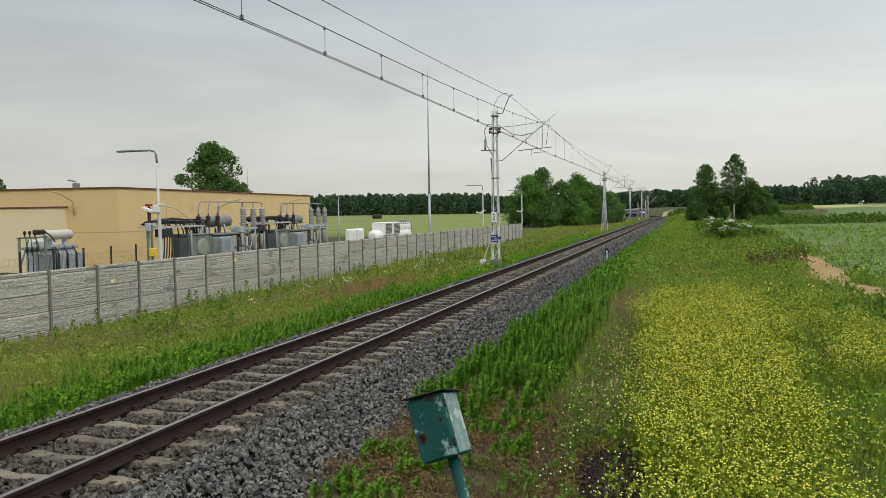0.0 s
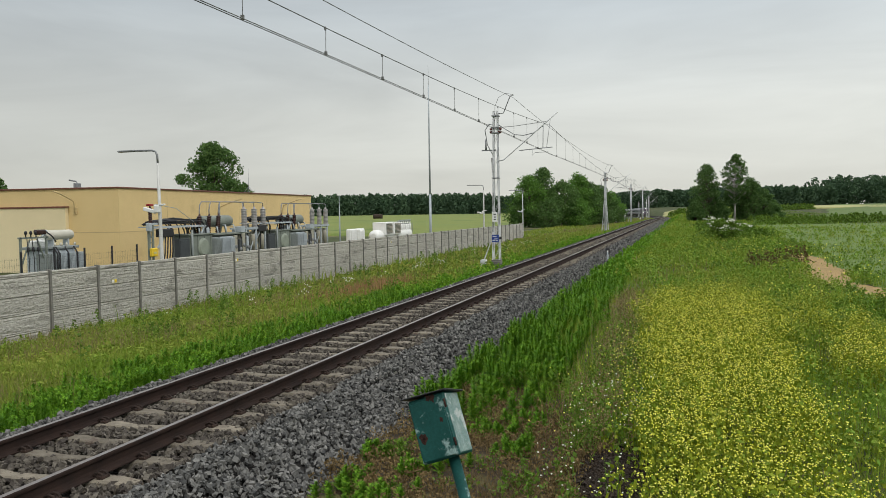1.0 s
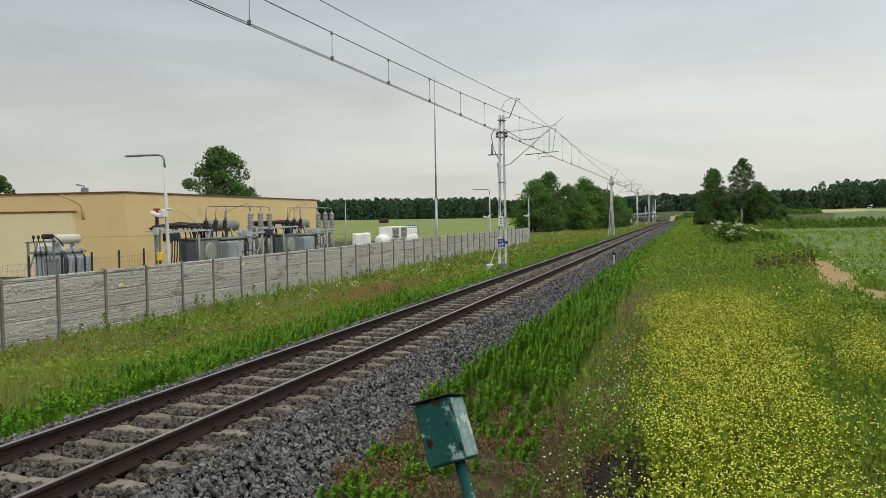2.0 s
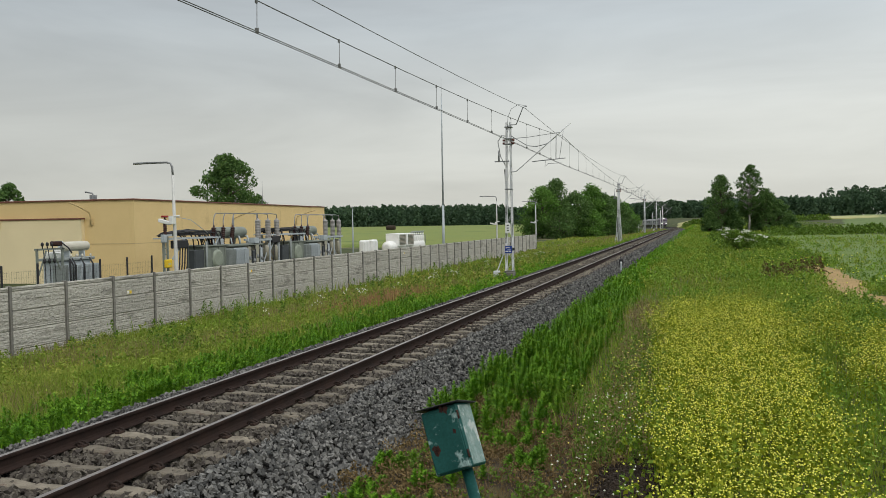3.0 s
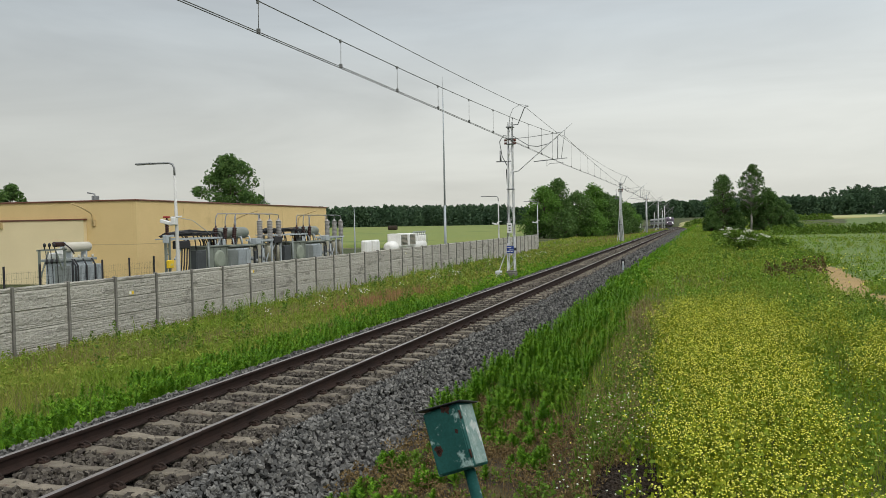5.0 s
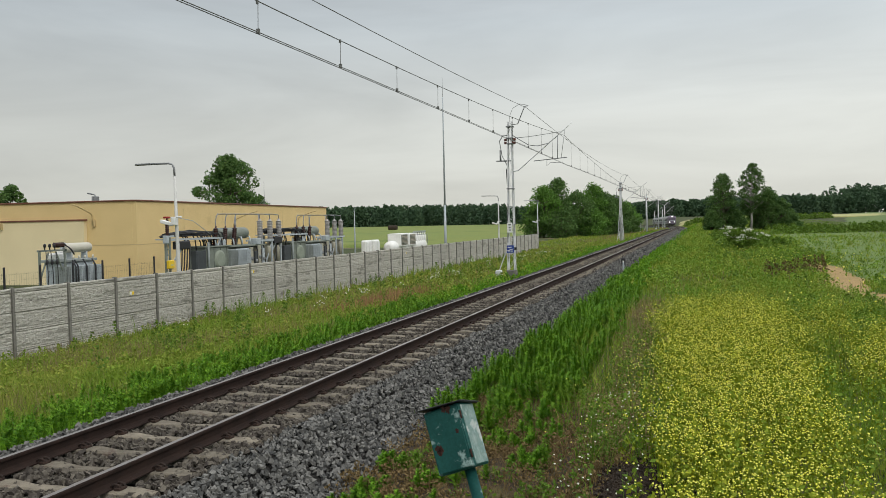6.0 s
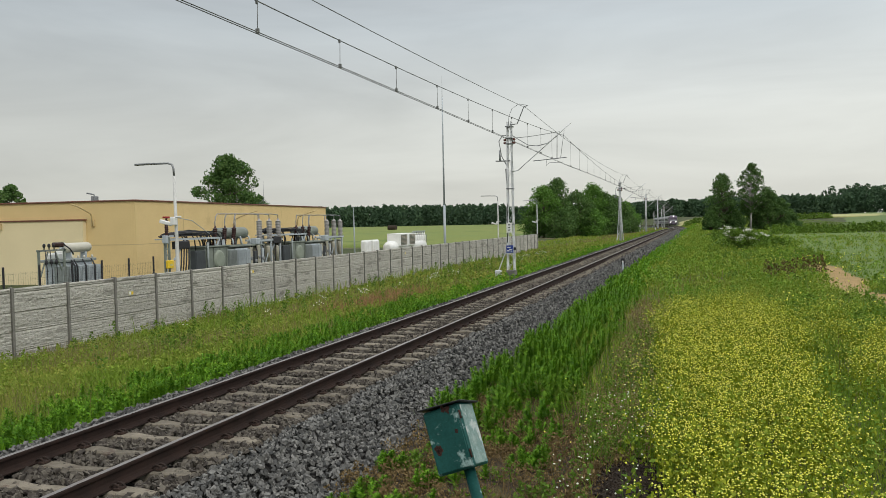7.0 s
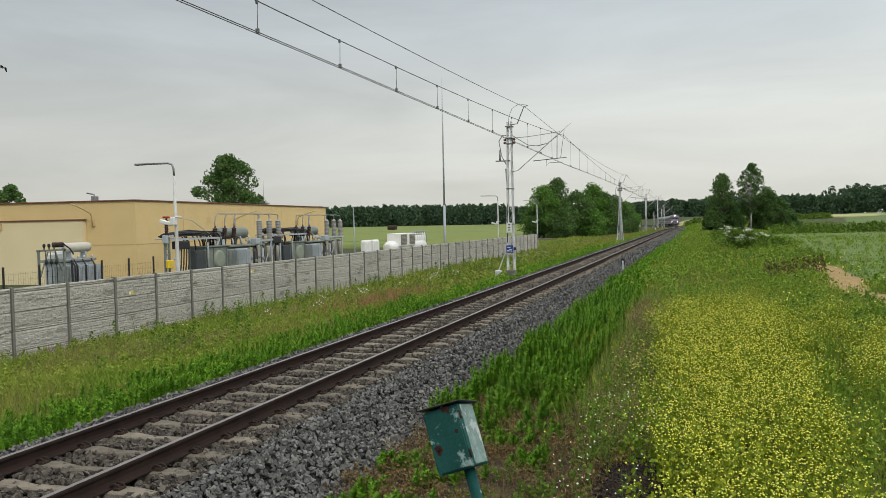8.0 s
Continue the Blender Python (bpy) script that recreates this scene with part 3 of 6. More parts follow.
def make_wires():
    sup = [(-6.55, -22.0, 5.26), (-6.45, 38.67, 5.0), (-6.6, 98.0, 4.38), (-7.6, 158.0, 4.6), (-8.6, 218.0, 4.5), (-9.9, 278.0, 4.0), (-13.4, 338.0, 3.5)]
    contact = thing("contact_wire", "twin aged copper contact wires over the track", "overhead wire")
    messenger = thing("messenger_wire", "sagging messenger wire above the contact wire", "overhead wire")
    for off in (-0.03, 0.03):
        g = Geo()
        path = []
        for a, b in zip(sup, sup[1:]):
            path += [(a[0] + (b[0] - a[0]) * t + off + 0.35 * (1 - (2 * t - 1) ** 2), a[1] + (b[1] - a[1]) * t, a[2] + (b[2] - a[2]) * t + 0.02) for t in np.linspace(0, 1, 13)[:-1]]
        g.tube(path + [sup[-1]], 0.0075, 5)
        part("wire", g, M_WIRE, contact)
    mp = []
    sags = [0.93, 1.12, 0.95, 0.9, 0.9, 0.9]
    for a, b, sag in zip(sup, sup[1:], sags):
        for t in np.linspace(0, 1, 25)[:-1]:
            mp.append((a[0] + (b[0] - a[0]) * t + 0.33 * (1 - (2 * t - 1) ** 2), a[1] + (b[1] - a[1]) * t, a[2] + 1.42 + (b[2] - a[2]) * t - sag * (1 - (2 * t - 1) ** 2)))
    part("wire", Geo().tube(mp, 0.009, 5), M_WIRE, messenger)
    for (x0, y0, z0), (x1, y1, z1), sag in zip(sup, sup[1:], sags):
        n = 22 if y0 < 100 else 12
        for i in range(1, n):
            t = (i - 0.33) / n
            x = x0 + (x1 - x0) * t + 0.34 * (1 - (2 * t - 1) ** 2)
            y, z = y0 + (y1 - y0) * t, z0 + (z1 - z0) * t
            g = Geo().tube([(x, y, z + 0.02), (x, y + 0.02, z + 1.42 - sag * (1 - (2 * t - 1) ** 2))], 0.0055, 4).box((x, y, z + 0.05), (0.05, 0.03, 0.07)).box((x, y, z + 1.40 - sag * (1 - (2 * t - 1) ** 2)), (0.03, 0.03, 0.06))
            part("dropper", g, M_WIRE, messenger, "thin dropper with a clamp")
    feeder = thing("feeder_wire", "single feeder wire on the mast tops", "overhead wire")
    fs = [(-8.5, -22.0, 7.8)] + [(x + 0.9, y, z + 8.08) for x, y, z in mast_spots[:6]]
    fp = []
    for a, b in zip(fs, fs[1:]):
        fp += [(a[0] + (b[0] - a[0]) * t, a[1] + (b[1] - a[1]) * t, a[2] + (b[2] - a[2]) * t - 0.47 * (1 - (2 * t - 1) ** 2)) for t in np.linspace(0, 1, 17)[:-1]]
    part("wire", Geo().tube(fp + [fs[-1]], 0.011, 5), M_WIRE, feeder)


make_wires()


# ---- foliage ----
def leaf_cards(centres, size, rng, flat=0.0):
    """Small four-cornered leaf clumps, turned at random."""
    n = len(centres)
    a = rng.normal(size=(n, 3))
    a[:, 2] *= 1 - flat
    a /= np.linalg.norm(a, axis=1, keepdims=True)
    b = np.cross(a, rng.normal(size=(n, 3)))
    b /= np.linalg.norm(b, axis=1, keepdims=True)
    s = (size * rng.uniform(0.6, 1.4, n))[:, None]
    v = np.stack([centres - a * s, centres + b * s * 0.55, centres + a * s, centres - b * s * 0.55], 1).reshape(-1, 3)
    return v, np.arange(n * 4).reshape(n, 4)


M_LEAF = mat("leaf_green", (0.13, 0.27, 0.045), (0.175, 0.31, 0.06), 0.8, 0.55, 0, 0, 20, island=(0.085, 0.185, 0.035), translucent=0.4)
M_LEAF_DARK = mat("leaf_dark", (0.105, 0.195, 0.05), (0.14, 0.225, 0.06), 0.8, 0.55, 0, 0, 20, island=(0.065, 0.13, 0.038), translucent=0.4)
M_BARK = mat("bark", (0.10, 0.08, 0.06), (0.16, 0.13, 0.10), 6, 0.9, 0.5, 0, 30)
M_BIRCH = mat("pale_bark", (0.42, 0.40, 0.36), (0.30, 0.28, 0.25), 4, 0.85, 0.3, 0, 30, stain=(0.08, 0.07, 0.06), stain_scale=3, stain_at=0.6)


def make_tree(label, at, height, spread, clumps, leaves, size, seed, leaf, bark, low=0.25, lean=0.0, top=0.35, clump=1.0):
    """Tapered trunk with limbs and a crown of leaf clumps round the limb ends."""
    rng = np.random.default_rng(seed)
    t = thing("tree", label, "tree", pose(*at))
    g = Geo()
    stout = 0.014 if bark is M_BIRCH else 0.022
    g.tube([(lean * k * height * 0.3 + rng.normal() * 0.02 * height * k, rng.normal() * 0.02 * height * k, k * height * 0.9) for k in (0, 0.2, 0.4, 0.6, 0.8, 1.0)], [height * stout * (1 - 0.85 * k) + 0.02 for k in (0, 0.2, 0.4, 0.6, 0.8, 1.0)], 8)
    tips = []
    for i in range(clumps):
        f = low + (1 - low) * (i + rng.uniform(0, 1)) / clumps
        z = f * height
        r = spread * (math.sin(math.pi * min(1.0, (f - low) / (1 - low) * (1 - top) + top)) ** 0.7) * rng.uniform(0.3, 0.95)
        an = rng.uniform(0, 2 * math.pi)
        tip = np.array([r * math.cos(an) + lean * f * height * 0.3, r * math.sin(an), z])
        base = np.array([lean * f * height * 0.25, 0, max(0.12 * height, z - r * 0.7)])
        mid = (base + tip) / 2 + np.array([0, 0, -0.05 * r])
        g.tube([base, mid, tip], [height * 0.007 + 0.012, height * 0.005 + 0.008, 0.012], 5)
        tips.append((tip, (rng.uniform(0.18, 0.34) * spread + 0.25) * clump))
    part("trunk", g, bark, t, "bark-covered trunk and limbs")
    cs = []
    for tip, r in tips:
        k = leaves // clumps
        d = rng.normal(size=(k, 3))
        d /= np.linalg.norm(d, axis=1, keepdims=True)
        cs.append(tip + d * (r * rng.uniform(0.25, 1.0, (k, 1)) ** 0.6) * np.array([1.15, 1.15, 0.8]))
    v, f = leaf_cards(np.concatenate(cs), size, rng)
    part("crown", raw_mesh("crown", v, f, leaf), None, t, "leafy crown")
    return t


def make_forest():
    """Distant mixed wood round the fields: many ragged crowns, one mesh."""
    rng = np.random.default_rng(5)
    rows = []
    for x0, y0, x1, y1, n, h in ((-470, 470, -150, 620, 420, 16.5), (-150, 620, 20, 700, 340, 14.5), (20, 700, 130, 760, 260, 16.5), (130, 760, 560, 830, 560, 25)):
        for i in range(n):
            t = (i + rng.uniform(-0.5, 0.5)) / n
            k = rng.uniform(0, 70)
            rows.append((x0 + (x1 - x0) * t - k * 0.3, y0 + (y1 - y0) * t + k, h * rng.uniform(0.82, 1.07)))
    cs = []
    for x, y, h in rows:
        z = float(ground_z(x, y))
        k = 112
        u = rng.uniform(0.0, 1, k) ** 0.8
        an = rng.uniform(0, 2 * np.pi, k)
        r = h * 0.28 * np.sin(np.pi * np.clip(u * 0.62 + 0.36, 0, 1)) ** 0.6 * rng.uniform(0.55, 1.05, k)
        cs.append(np.stack([x + r * np.cos(an), y + r * np.sin(an), z + u * h], 1))
    v, f = leaf_cards(np.concatenate(cs), 1.35, rng)
    ob = new("distant_forest", raw_mesh("distant_forest", v, f, M_FOREST))
    return tagged(ob, "distant dark green mixed forest round the fields", "forest", kind="stuff")


# Greyed, lifted green: some distance haze is mixed into the leaf colour.
M_FOREST = mat("hazed_forest_green", (0.062, 0.115, 0.058), (0.09, 0.145, 0.07), 0.05, 0.8, 0, 0, 0.3, island=(0.06, 0.105, 0.06), world_space=True, translucent=0.3)
make_forest()
gz = lambda x, y: float(ground_z(x, y)) - 0.1
# ---- crop fields beyond ----
M_CROP = mat("young_crop", (0.135, 0.18, 0.034), (0.18, 0.205, 0.05), 0.05, 0.9, 0.6, 0, 2.5, world_space=True, stain=(0.10, 0.15, 0.03), stain_scale=0.03, stain_at=0.55)
M_CROP2 = mat("ripening_crop", (0.36, 0.345, 0.15), (0.30, 0.295, 0.12), 0.06, 0.9, 0.5, 0, 2.5, world_space=True)
M_CROP3 = mat("pale_green_crop", (0.085, 0.135, 0.035), (0.11, 0.155, 0.04), 0.08, 0.9, 0.6, 0, 3.0, world_space=True, stain=(0.075, 0.115, 0.03), stain_scale=0.1, stain_at=0.55)


def make_field(label, x0, x1, y0, y1, height, material, skew=0.0, n=60):
    u, v = np.meshgrid(np.linspace(0, 1, n), np.linspace(0, 1, n), indexing="ij")
    Y = y0 + (y1 - y0) * v ** 1.6
    X = x0 + (x1 - x0) * u + skew * (Y - y0)
    Z = ground_z(X, Y) + height * np.minimum(1, np.minimum(np.minimum(u, 1 - u), np.minimum(v, 1 - v)) * 40) - 0.02
    idx = np.arange(X.size).reshape(X.shape)
    f = np.stack([idx[:-1, :-1], idx[1:, :-1], idx[1:, 1:], idx[:-1, 1:]], -1).reshape(-1, 4)
    return tagged(new("crop_field", raw_mesh("crop_field", np.stack([X, Y, Z], -1).reshape(-1, 3), f, material, True)), label, "field", kind="structure")


make_field("yellow-green crop field behind the substation", -420, -32, 104, 560, 0.5, M_CROP, -0.10)
make_field("pale ripening strip of crop before the forest", -12, 110, 340, 490, 0.5, M_CROP2, 0.02)
make_field("pale green field with grassy tufts", 22, 420, 150, 760, 0.5, M_CROP3, 0.16)


# ---- ballast stones ----
def stone_shapes(rng, k, coarse):
    if coarse == "far":
        v = np.array(((1, 0, 0), (-1, 0, 0), (0, 1, 0), (0, -1, 0), (0, 0, 1), (0, 0, -1)), float) * 1.15
        f = np.array(((0, 2, 4), (2, 1, 4), (1, 3, 4), (3, 0, 4), (2, 0, 5), (1, 2, 5), (3, 1, 5), (0, 3, 5)))
        return [v * rng.uniform(0.6, 1.35, (6, 1)) for _ in range(k)], f
    bm = bmesh.new()
    if coarse:
        bmesh.ops.create_cube(bm, size=1.5)
        bmesh.ops.triangulate(bm, faces=bm.faces)
    else:
        bmesh.ops.create_icosphere(bm, subdivisions=1, radius=1.0)
    bm.verts.index_update()
    v = np.array([p.co[:] for p in bm.verts])
    f = np.array([[p.index for p in q.verts] for q in bm.faces])
    bm.free()
    return [v * rng.uniform(0.55, 1.35, (len(v), 1)) for _ in range(k)], f


def scatter_stones(name, xs, ys, zs, radius, rng, material, coarse=False):
    shapes, f = stone_shapes(rng, 12, coarse)
    n, k = len(xs), len(shapes[0])
    pick = np.array(shapes)[rng.integers(0, 12, n)]
    pick = pick * (radius * rng.uniform(0.7, 1.25, (n, 1)))[:, :, None] * rng.uniform(0.5, 1.3, (n, 1, 3))
    q = rng.normal(size=(n, 4))
    q /= np.linalg.norm(q, axis=1, keepdims=True)
    w, x, y, z = q.T
    R = np.stack([np.stack([1 - 2 * (y * y + z * z), 2 * (x * y - z * w), 2 * (x * z + y * w)], -1),
                  np.stack([2 * (x * y + z * w), 1 - 2 * (x * x + z * z), 2 * (y * z - x * w)], -1),
                  np.stack([2 * (x * z - y * w), 2 * (y * z + x * w), 1 - 2 * (x * x + y * y)], -1)], 1)
    v = np.einsum("nij,nkj->nki", R, pick) + np.stack([xs, ys, zs], -1)[:, None, :]
    faces = (f[None] + (np.arange(n) * k)[:, None, None]).reshape(-1, 3)
    return new(name, raw_mesh(name, v.reshape(-1, 3), faces, material))


def make_stones():
    rng = np.random.default_rng(2)
    for y0, y1, dens, rad, coarse in ((4.5, 13, 700, 0.0265, True), (13, 24, 400, 0.028, True), (24, 48, 150, 0.038, "far"), (48, 120, 42, 0.06, "far"), (120, 300, 11, 0.1, "far"), (-4, 4.5, 170, 0.03, True)):
        n = int((y1 - y0) * 5.4 * dens)
        ys, d = rng.uniform(y0, y1, n), rng.uniform(-2.45, 2.95, n)
        keep = (np.abs(np.abs(d) - 0.7535) > 0.09) & (rng.uniform(0, 1, n) > smoothstep(2.45, 2.95, d + 0.25 * wave(ys, d, 0.9, 4)))
        near = np.abs((ys - 6.591 + 0.3) % 0.6 - 0.3)
        keep &= ~((near < 0.15) & (np.abs(d) < 1.3) & (rng.uniform(0, 1, n) > 0.05 + 0.45 * (near > 0.085) + 0.45 * (np.abs(d) > 0.95)))
        keep &= ~((d < -1.3) & (d > -1.9) & (ys < 24) & (rng.uniform(0, 1, n) > 0.6))
        ys, d = ys[keep], d[keep]
        zs = ballast_z(d) + CANT * np.clip(d / 1.5 + 0.5, 0, 1) * (np.abs(d) < 1.7) + rng.uniform(-0.05, 0.025, len(d)) + 0.012 * wave(d * 3, ys * 3, 1.0)
        zs = np.where(np.abs(d) < 0.95, zs + 0.006, zs + 0.012) + track_z(ys)
        inner = np.abs(d - 0.1) < 1.25 + 0.1 * wave(ys, ys, 0.5)
        for sel, name, m, label in ((inner, "track_ballast", M_STONE_TRACK, "rust-tinted crushed stones between the sleepers"), (~inner, "shoulder_ballast", M_STONE, "grey crushed-stone ballast on the track's shoulder")):
            ob = scatter_stones(name, track_x(ys[sel]) + d[sel], ys[sel], zs[sel], rad, rng, m, coarse)
            tagged(ob, label, "ballast", kind="stuff")


make_stones()


# ---- grasses and weeds ----
def blades(x, y, h, w, rng, lean=0.35):
    """Tapered bent blades, three triangles each."""
    n = len(x)
    z = ground_z(x, y) - 0.02
    an, tw = rng.uniform(0, 2 * np.pi, n), rng.uniform(0, 2 * np.pi, n)
    k = rng.uniform(0.1, 1.0, n) * lean * h
    ox, oy = np.cos(an) * k, np.sin(an) * k
    sx, sy = np.cos(tw) * w / 2, np.sin(tw) * w / 2
    P = lambda a, b, c: np.stack([a, b, c], -1)
    v = np.stack([P(x - sx, y - sy, z), P(x + sx, y + sy, z), P(x - sx * 0.8 + ox * 0.35, y - sy * 0.8 + oy * 0.35, z + h * 0.55),
                  P(x + sx * 0.8 + ox * 0.35, y + sy * 0.8 + oy * 0.35, z + h * 0.55), P(x + ox, y + oy, z + h)], 1)
    f = np.array([[0, 1, 3], [0, 3, 2], [2, 3, 4]])[None] + (np.arange(n) * 5)[:, None, None]
    return v.reshape(-1, 3), f.reshape(-1, 3)


def bare_spot(x, y):
    """Bare trodden ground before and round the molehill."""
    return np.clip(1.6 * np.exp(-(((x + 0.72) / 0.36) ** 2 + ((y - 7.75) / 0.85) ** 2) ** 2), 0, 1)


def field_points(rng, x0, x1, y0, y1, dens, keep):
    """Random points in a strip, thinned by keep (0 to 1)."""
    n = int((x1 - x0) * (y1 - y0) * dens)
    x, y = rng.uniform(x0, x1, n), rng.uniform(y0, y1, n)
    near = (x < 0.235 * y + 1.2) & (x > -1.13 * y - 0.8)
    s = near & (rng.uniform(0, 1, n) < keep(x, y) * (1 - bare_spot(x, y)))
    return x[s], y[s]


BANDS = ((5.5, 12, 1.0, 0.010), (12, 20, 0.62, 0.014), (20, 34, 0.30, 0.022), (34, 60, 0.11, 0.038), (60, 100, 0.045, 0.06), (100, 170, 0.014, 0.11), (170, 335, 0.008, 0.2))


def sow(name, label, category, material, x0, x1, dens, keep, height, spread=0.3, seed=0, lean=0.35, y_to=335, wide=1.0):
    """Sows blades of one kind in bands that thin out with distance."""
    rng = np.random.default_rng(seed)
    V, F, o = [], [], 0
    for y0, y1, share, w in BANDS:
        if y0 >= y_to:
            continue
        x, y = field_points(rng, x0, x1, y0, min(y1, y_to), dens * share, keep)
        if not len(x):
            continue
        h = (height(x, y) if callable(height) else height) * rng.uniform(1 - spread, 1 + spread, len(x))
        v, f = blades(x, y, h, w * wide * rng.uniform(0.7, 1.3, len(x)), rng, lean)
        V.append(v)
        F.append(f + o)
        o += len(v)
    return tagged(new(name, raw_mesh(name, np.concatenate(V), np.concatenate(F), material)), label, category, kind="stuff")


M_LUSH = mat("lush_grass", (0.155, 0.335, 0.02), (0.235, 0.40, 0.03), 0.7, 0.6, 0, 0, 9, island=(0.055, 0.16, 0.013), world_space=True, translucent=0.15)
M_GRASS = mat("meadow_grass", (0.20, 0.305, 0.034), (0.385, 0.35, 0.085), 0.35, 0.65, 0, 0, 6, island=(0.15, 0.24, 0.026), world_space=True, translucent=0.15)
M_MEADOW = mat("field_grass", (0.17, 0.31, 0.03), (0.35, 0.35, 0.055), 0.3, 0.65, 0, 0, 5, island=(0.125, 0.235, 0.025), world_space=True, translucent=0.15)
M_PALE = mat("pale_field_grass", (0.15, 0.225, 0.045), (0.19, 0.25, 0.055), 0.2, 0.65, 0, 0, 3, island=(0.14, 0.21, 0.06), world_space=True, translucent=0.15)
M_LITTER = mat("withered_litter", (0.026, 0.019, 0.011), (0.06, 0.043, 0.024), 5, 0.95, 0.9, 0, 45, world_space=True, stain=(0.09, 0.085, 0.03), stain_scale=2.2, stain_at=0.55)
M_STRAW = mat("withered_straw", (0.215, 0.148, 0.066), (0.285, 0.205, 0.095), 0.8, 0.9, 0, 0, 9, island=(0.11, 0.08, 0.037), world_space=True, translucent=0.15)
M_DOCK = mat("dock_seed", (0.15, 0.085, 0.04), (0.12, 0.095, 0.04), 0.8, 0.9, 0, 0, 9, island=(0.09, 0.09, 0.03), world_space=True, translucent=0.15)
M_DRY = mat("dry_grass", (0.32, 0.25, 0.13), (0.25, 0.185, 0.09), 0.8, 0.8, 0, 0, 9, island=(0.20, 0.17, 0.07), world_space=True, translucent=0.2)
M_RUST = mat("reddish_sorrel", (0.40, 0.215, 0.11), (0.44, 0.26, 0.13), 0.8, 0.8, 0, 0, 9, island=(0.20, 0.13, 0.06), world_space=True, translucent=0.2)
M_WEED = mat("weed_leaf", (0.125, 0.225, 0.025), (0.17, 0.25, 0.035), 0.9, 0.6, 0, 0, 9, island=(0.08, 0.15, 0.022), world_space=True, translucent=0.25)
M_MUSTARD_LEAF = mat("mustard_leaf", (0.22, 0.27, 0.018), (0.29, 0.31, 0.022), 0.9, 0.6, 0, 0, 9, island=(0.14, 0.215, 0.018), world_space=True, translucent=0.15)
M_PETAL = mat("yellow_petal", (0.86, 0.83, 0.22), (0.80, 0.78, 0.16), 3, 0.6, 0, 0, 20, island=(0.74, 0.72, 0.06), world_space=True, translucent=0.15)
M_PETALW = mat("white_petal", (0.75, 0.75, 0.66), (0.68, 0.68, 0.58), 3, 0.6, 0, 0, 20, world_space=True, translucent=0.15)
M_SOIL = mat("bare_soil", (0.025, 0.018, 0.013), (0.055, 0.04, 0.028), 9, 0.95, 0.9, 0, 50, world_space=True)
M_SAND = mat("dry_sand", (0.33, 0.22, 0.09), (0.25, 0.18, 0.075), 1.5, 0.95, 0.5, 0, 20, world_space=True)


def lush_right(x, y):
    lo, hi = -3.75 + 0.3 * wave(x, y, 0.8), -1.75 - 0.75 * smoothstep(14, 45, y) + 0.22 * wave(x, y, 2.0, 1)
    return smoothstep(lo - 0.12, lo + 0.12, x) * smoothstep(hi + 0.15, hi - 0.15, x) * smoothstep(9.8, 11.5, y + 0.8 * wave(x, y, 0.8, 3)) * np.clip(0.6 + 0.75 * wave(x, y, 0.3, 22), 0.12, 1)


def lush_left(x, y):
    d = x - track_x(y)
    hi = -3.75 - 0.4 * smoothstep(15, 60, y) + 0.3 * wave(x, y, 2.4, 5)
    return smoothstep(hi - 0.25, hi + 0.2, d) * smoothstep(-2.1, -2.35, d + 0.12 * wave(x, y, 0.4, 9)) * np.clip(0.65 + 0.7 * wave(x, y, 0.33, 23), 0.15, 1)


def red_patch(x, y):
    return np.exp(-(((x + 11.2) / 0.9) ** 2 + ((y - 27) / 3.4) ** 2) * 1.2)


def mustard_zone(x, y):
    lo, hi = -0.35 - 0.05 * (y - 8.4) + 0.35 * wave(x, y, 0.9, 6) - 0.22 * wave(x, y, 0.35, 14), 1.15 + 0.045 * (y - 8) + 0.35 * wave(x, y, 1.1, 7)
    core = smoothstep(lo - 0.35, lo + 0.4, x) * smoothstep(hi + 0.55, hi - 0.45, x) * smoothstep(24.5, 13, y + 3.0 * wave(x, y, 1.4, 8))
    side = 0.4 * smoothstep(hi + 0.4, hi + 1.0, x) * smoothstep(24, 18, y) * smoothstep(10, 13, y) * (wave(x, y, 1.2, 9) > 0.05)
    return np.maximum(core, side) * (1 - soil_patch(x, y))


def soil_patch(x, y):
    return np.exp(-(((x + 0.72) / 0.28) ** 2 + ((y - 8.25) / 0.65) ** 2) * 1.1)


def sand_zone(x, y):
    c = 5.2 + 0.02 * (y - 28) + 0.5 * wave(y, y, 5)
    return smoothstep(1.1, 0.55, np.abs(x - c) + 0.3 * wave(x, y, 1.2) + 0.2 * wave(x, y, 0.5, 3)) * smoothstep(23.5, 26.5, y) * smoothstep(50, 43, y)


def pale_zone(x, y):
    return smoothstep(5.9, 7.2, x + 0.6 * wave(x, y, 4, 3) - 0.03 * (y - 40) + 0) * (1 - sand_zone(x, y)) * smoothstep(24, 30, y)


def right_meadow(x, y):
    return (1 - 0.85 * pale_zone(x, y)) * smoothstep(-2.4, -1.2, x - 0.2 * wave(x, y, 2) - 1.0 * smoothstep(11.5, 8.5, y) + 0.9 * smoothstep(10, 16, y)) * (1 - 0.75 * mustard_zone(x, y)) * (1 - sand_zone(x, y)) * (1 - soil_patch(x, y))


def left_meadow(x, y):
    d = x - track_x(y)
    return (d < -2.9) * (1 - 0.85 * lush_left(x, y)) * ((x > FENCE_X - 0.05) | (y > 94))


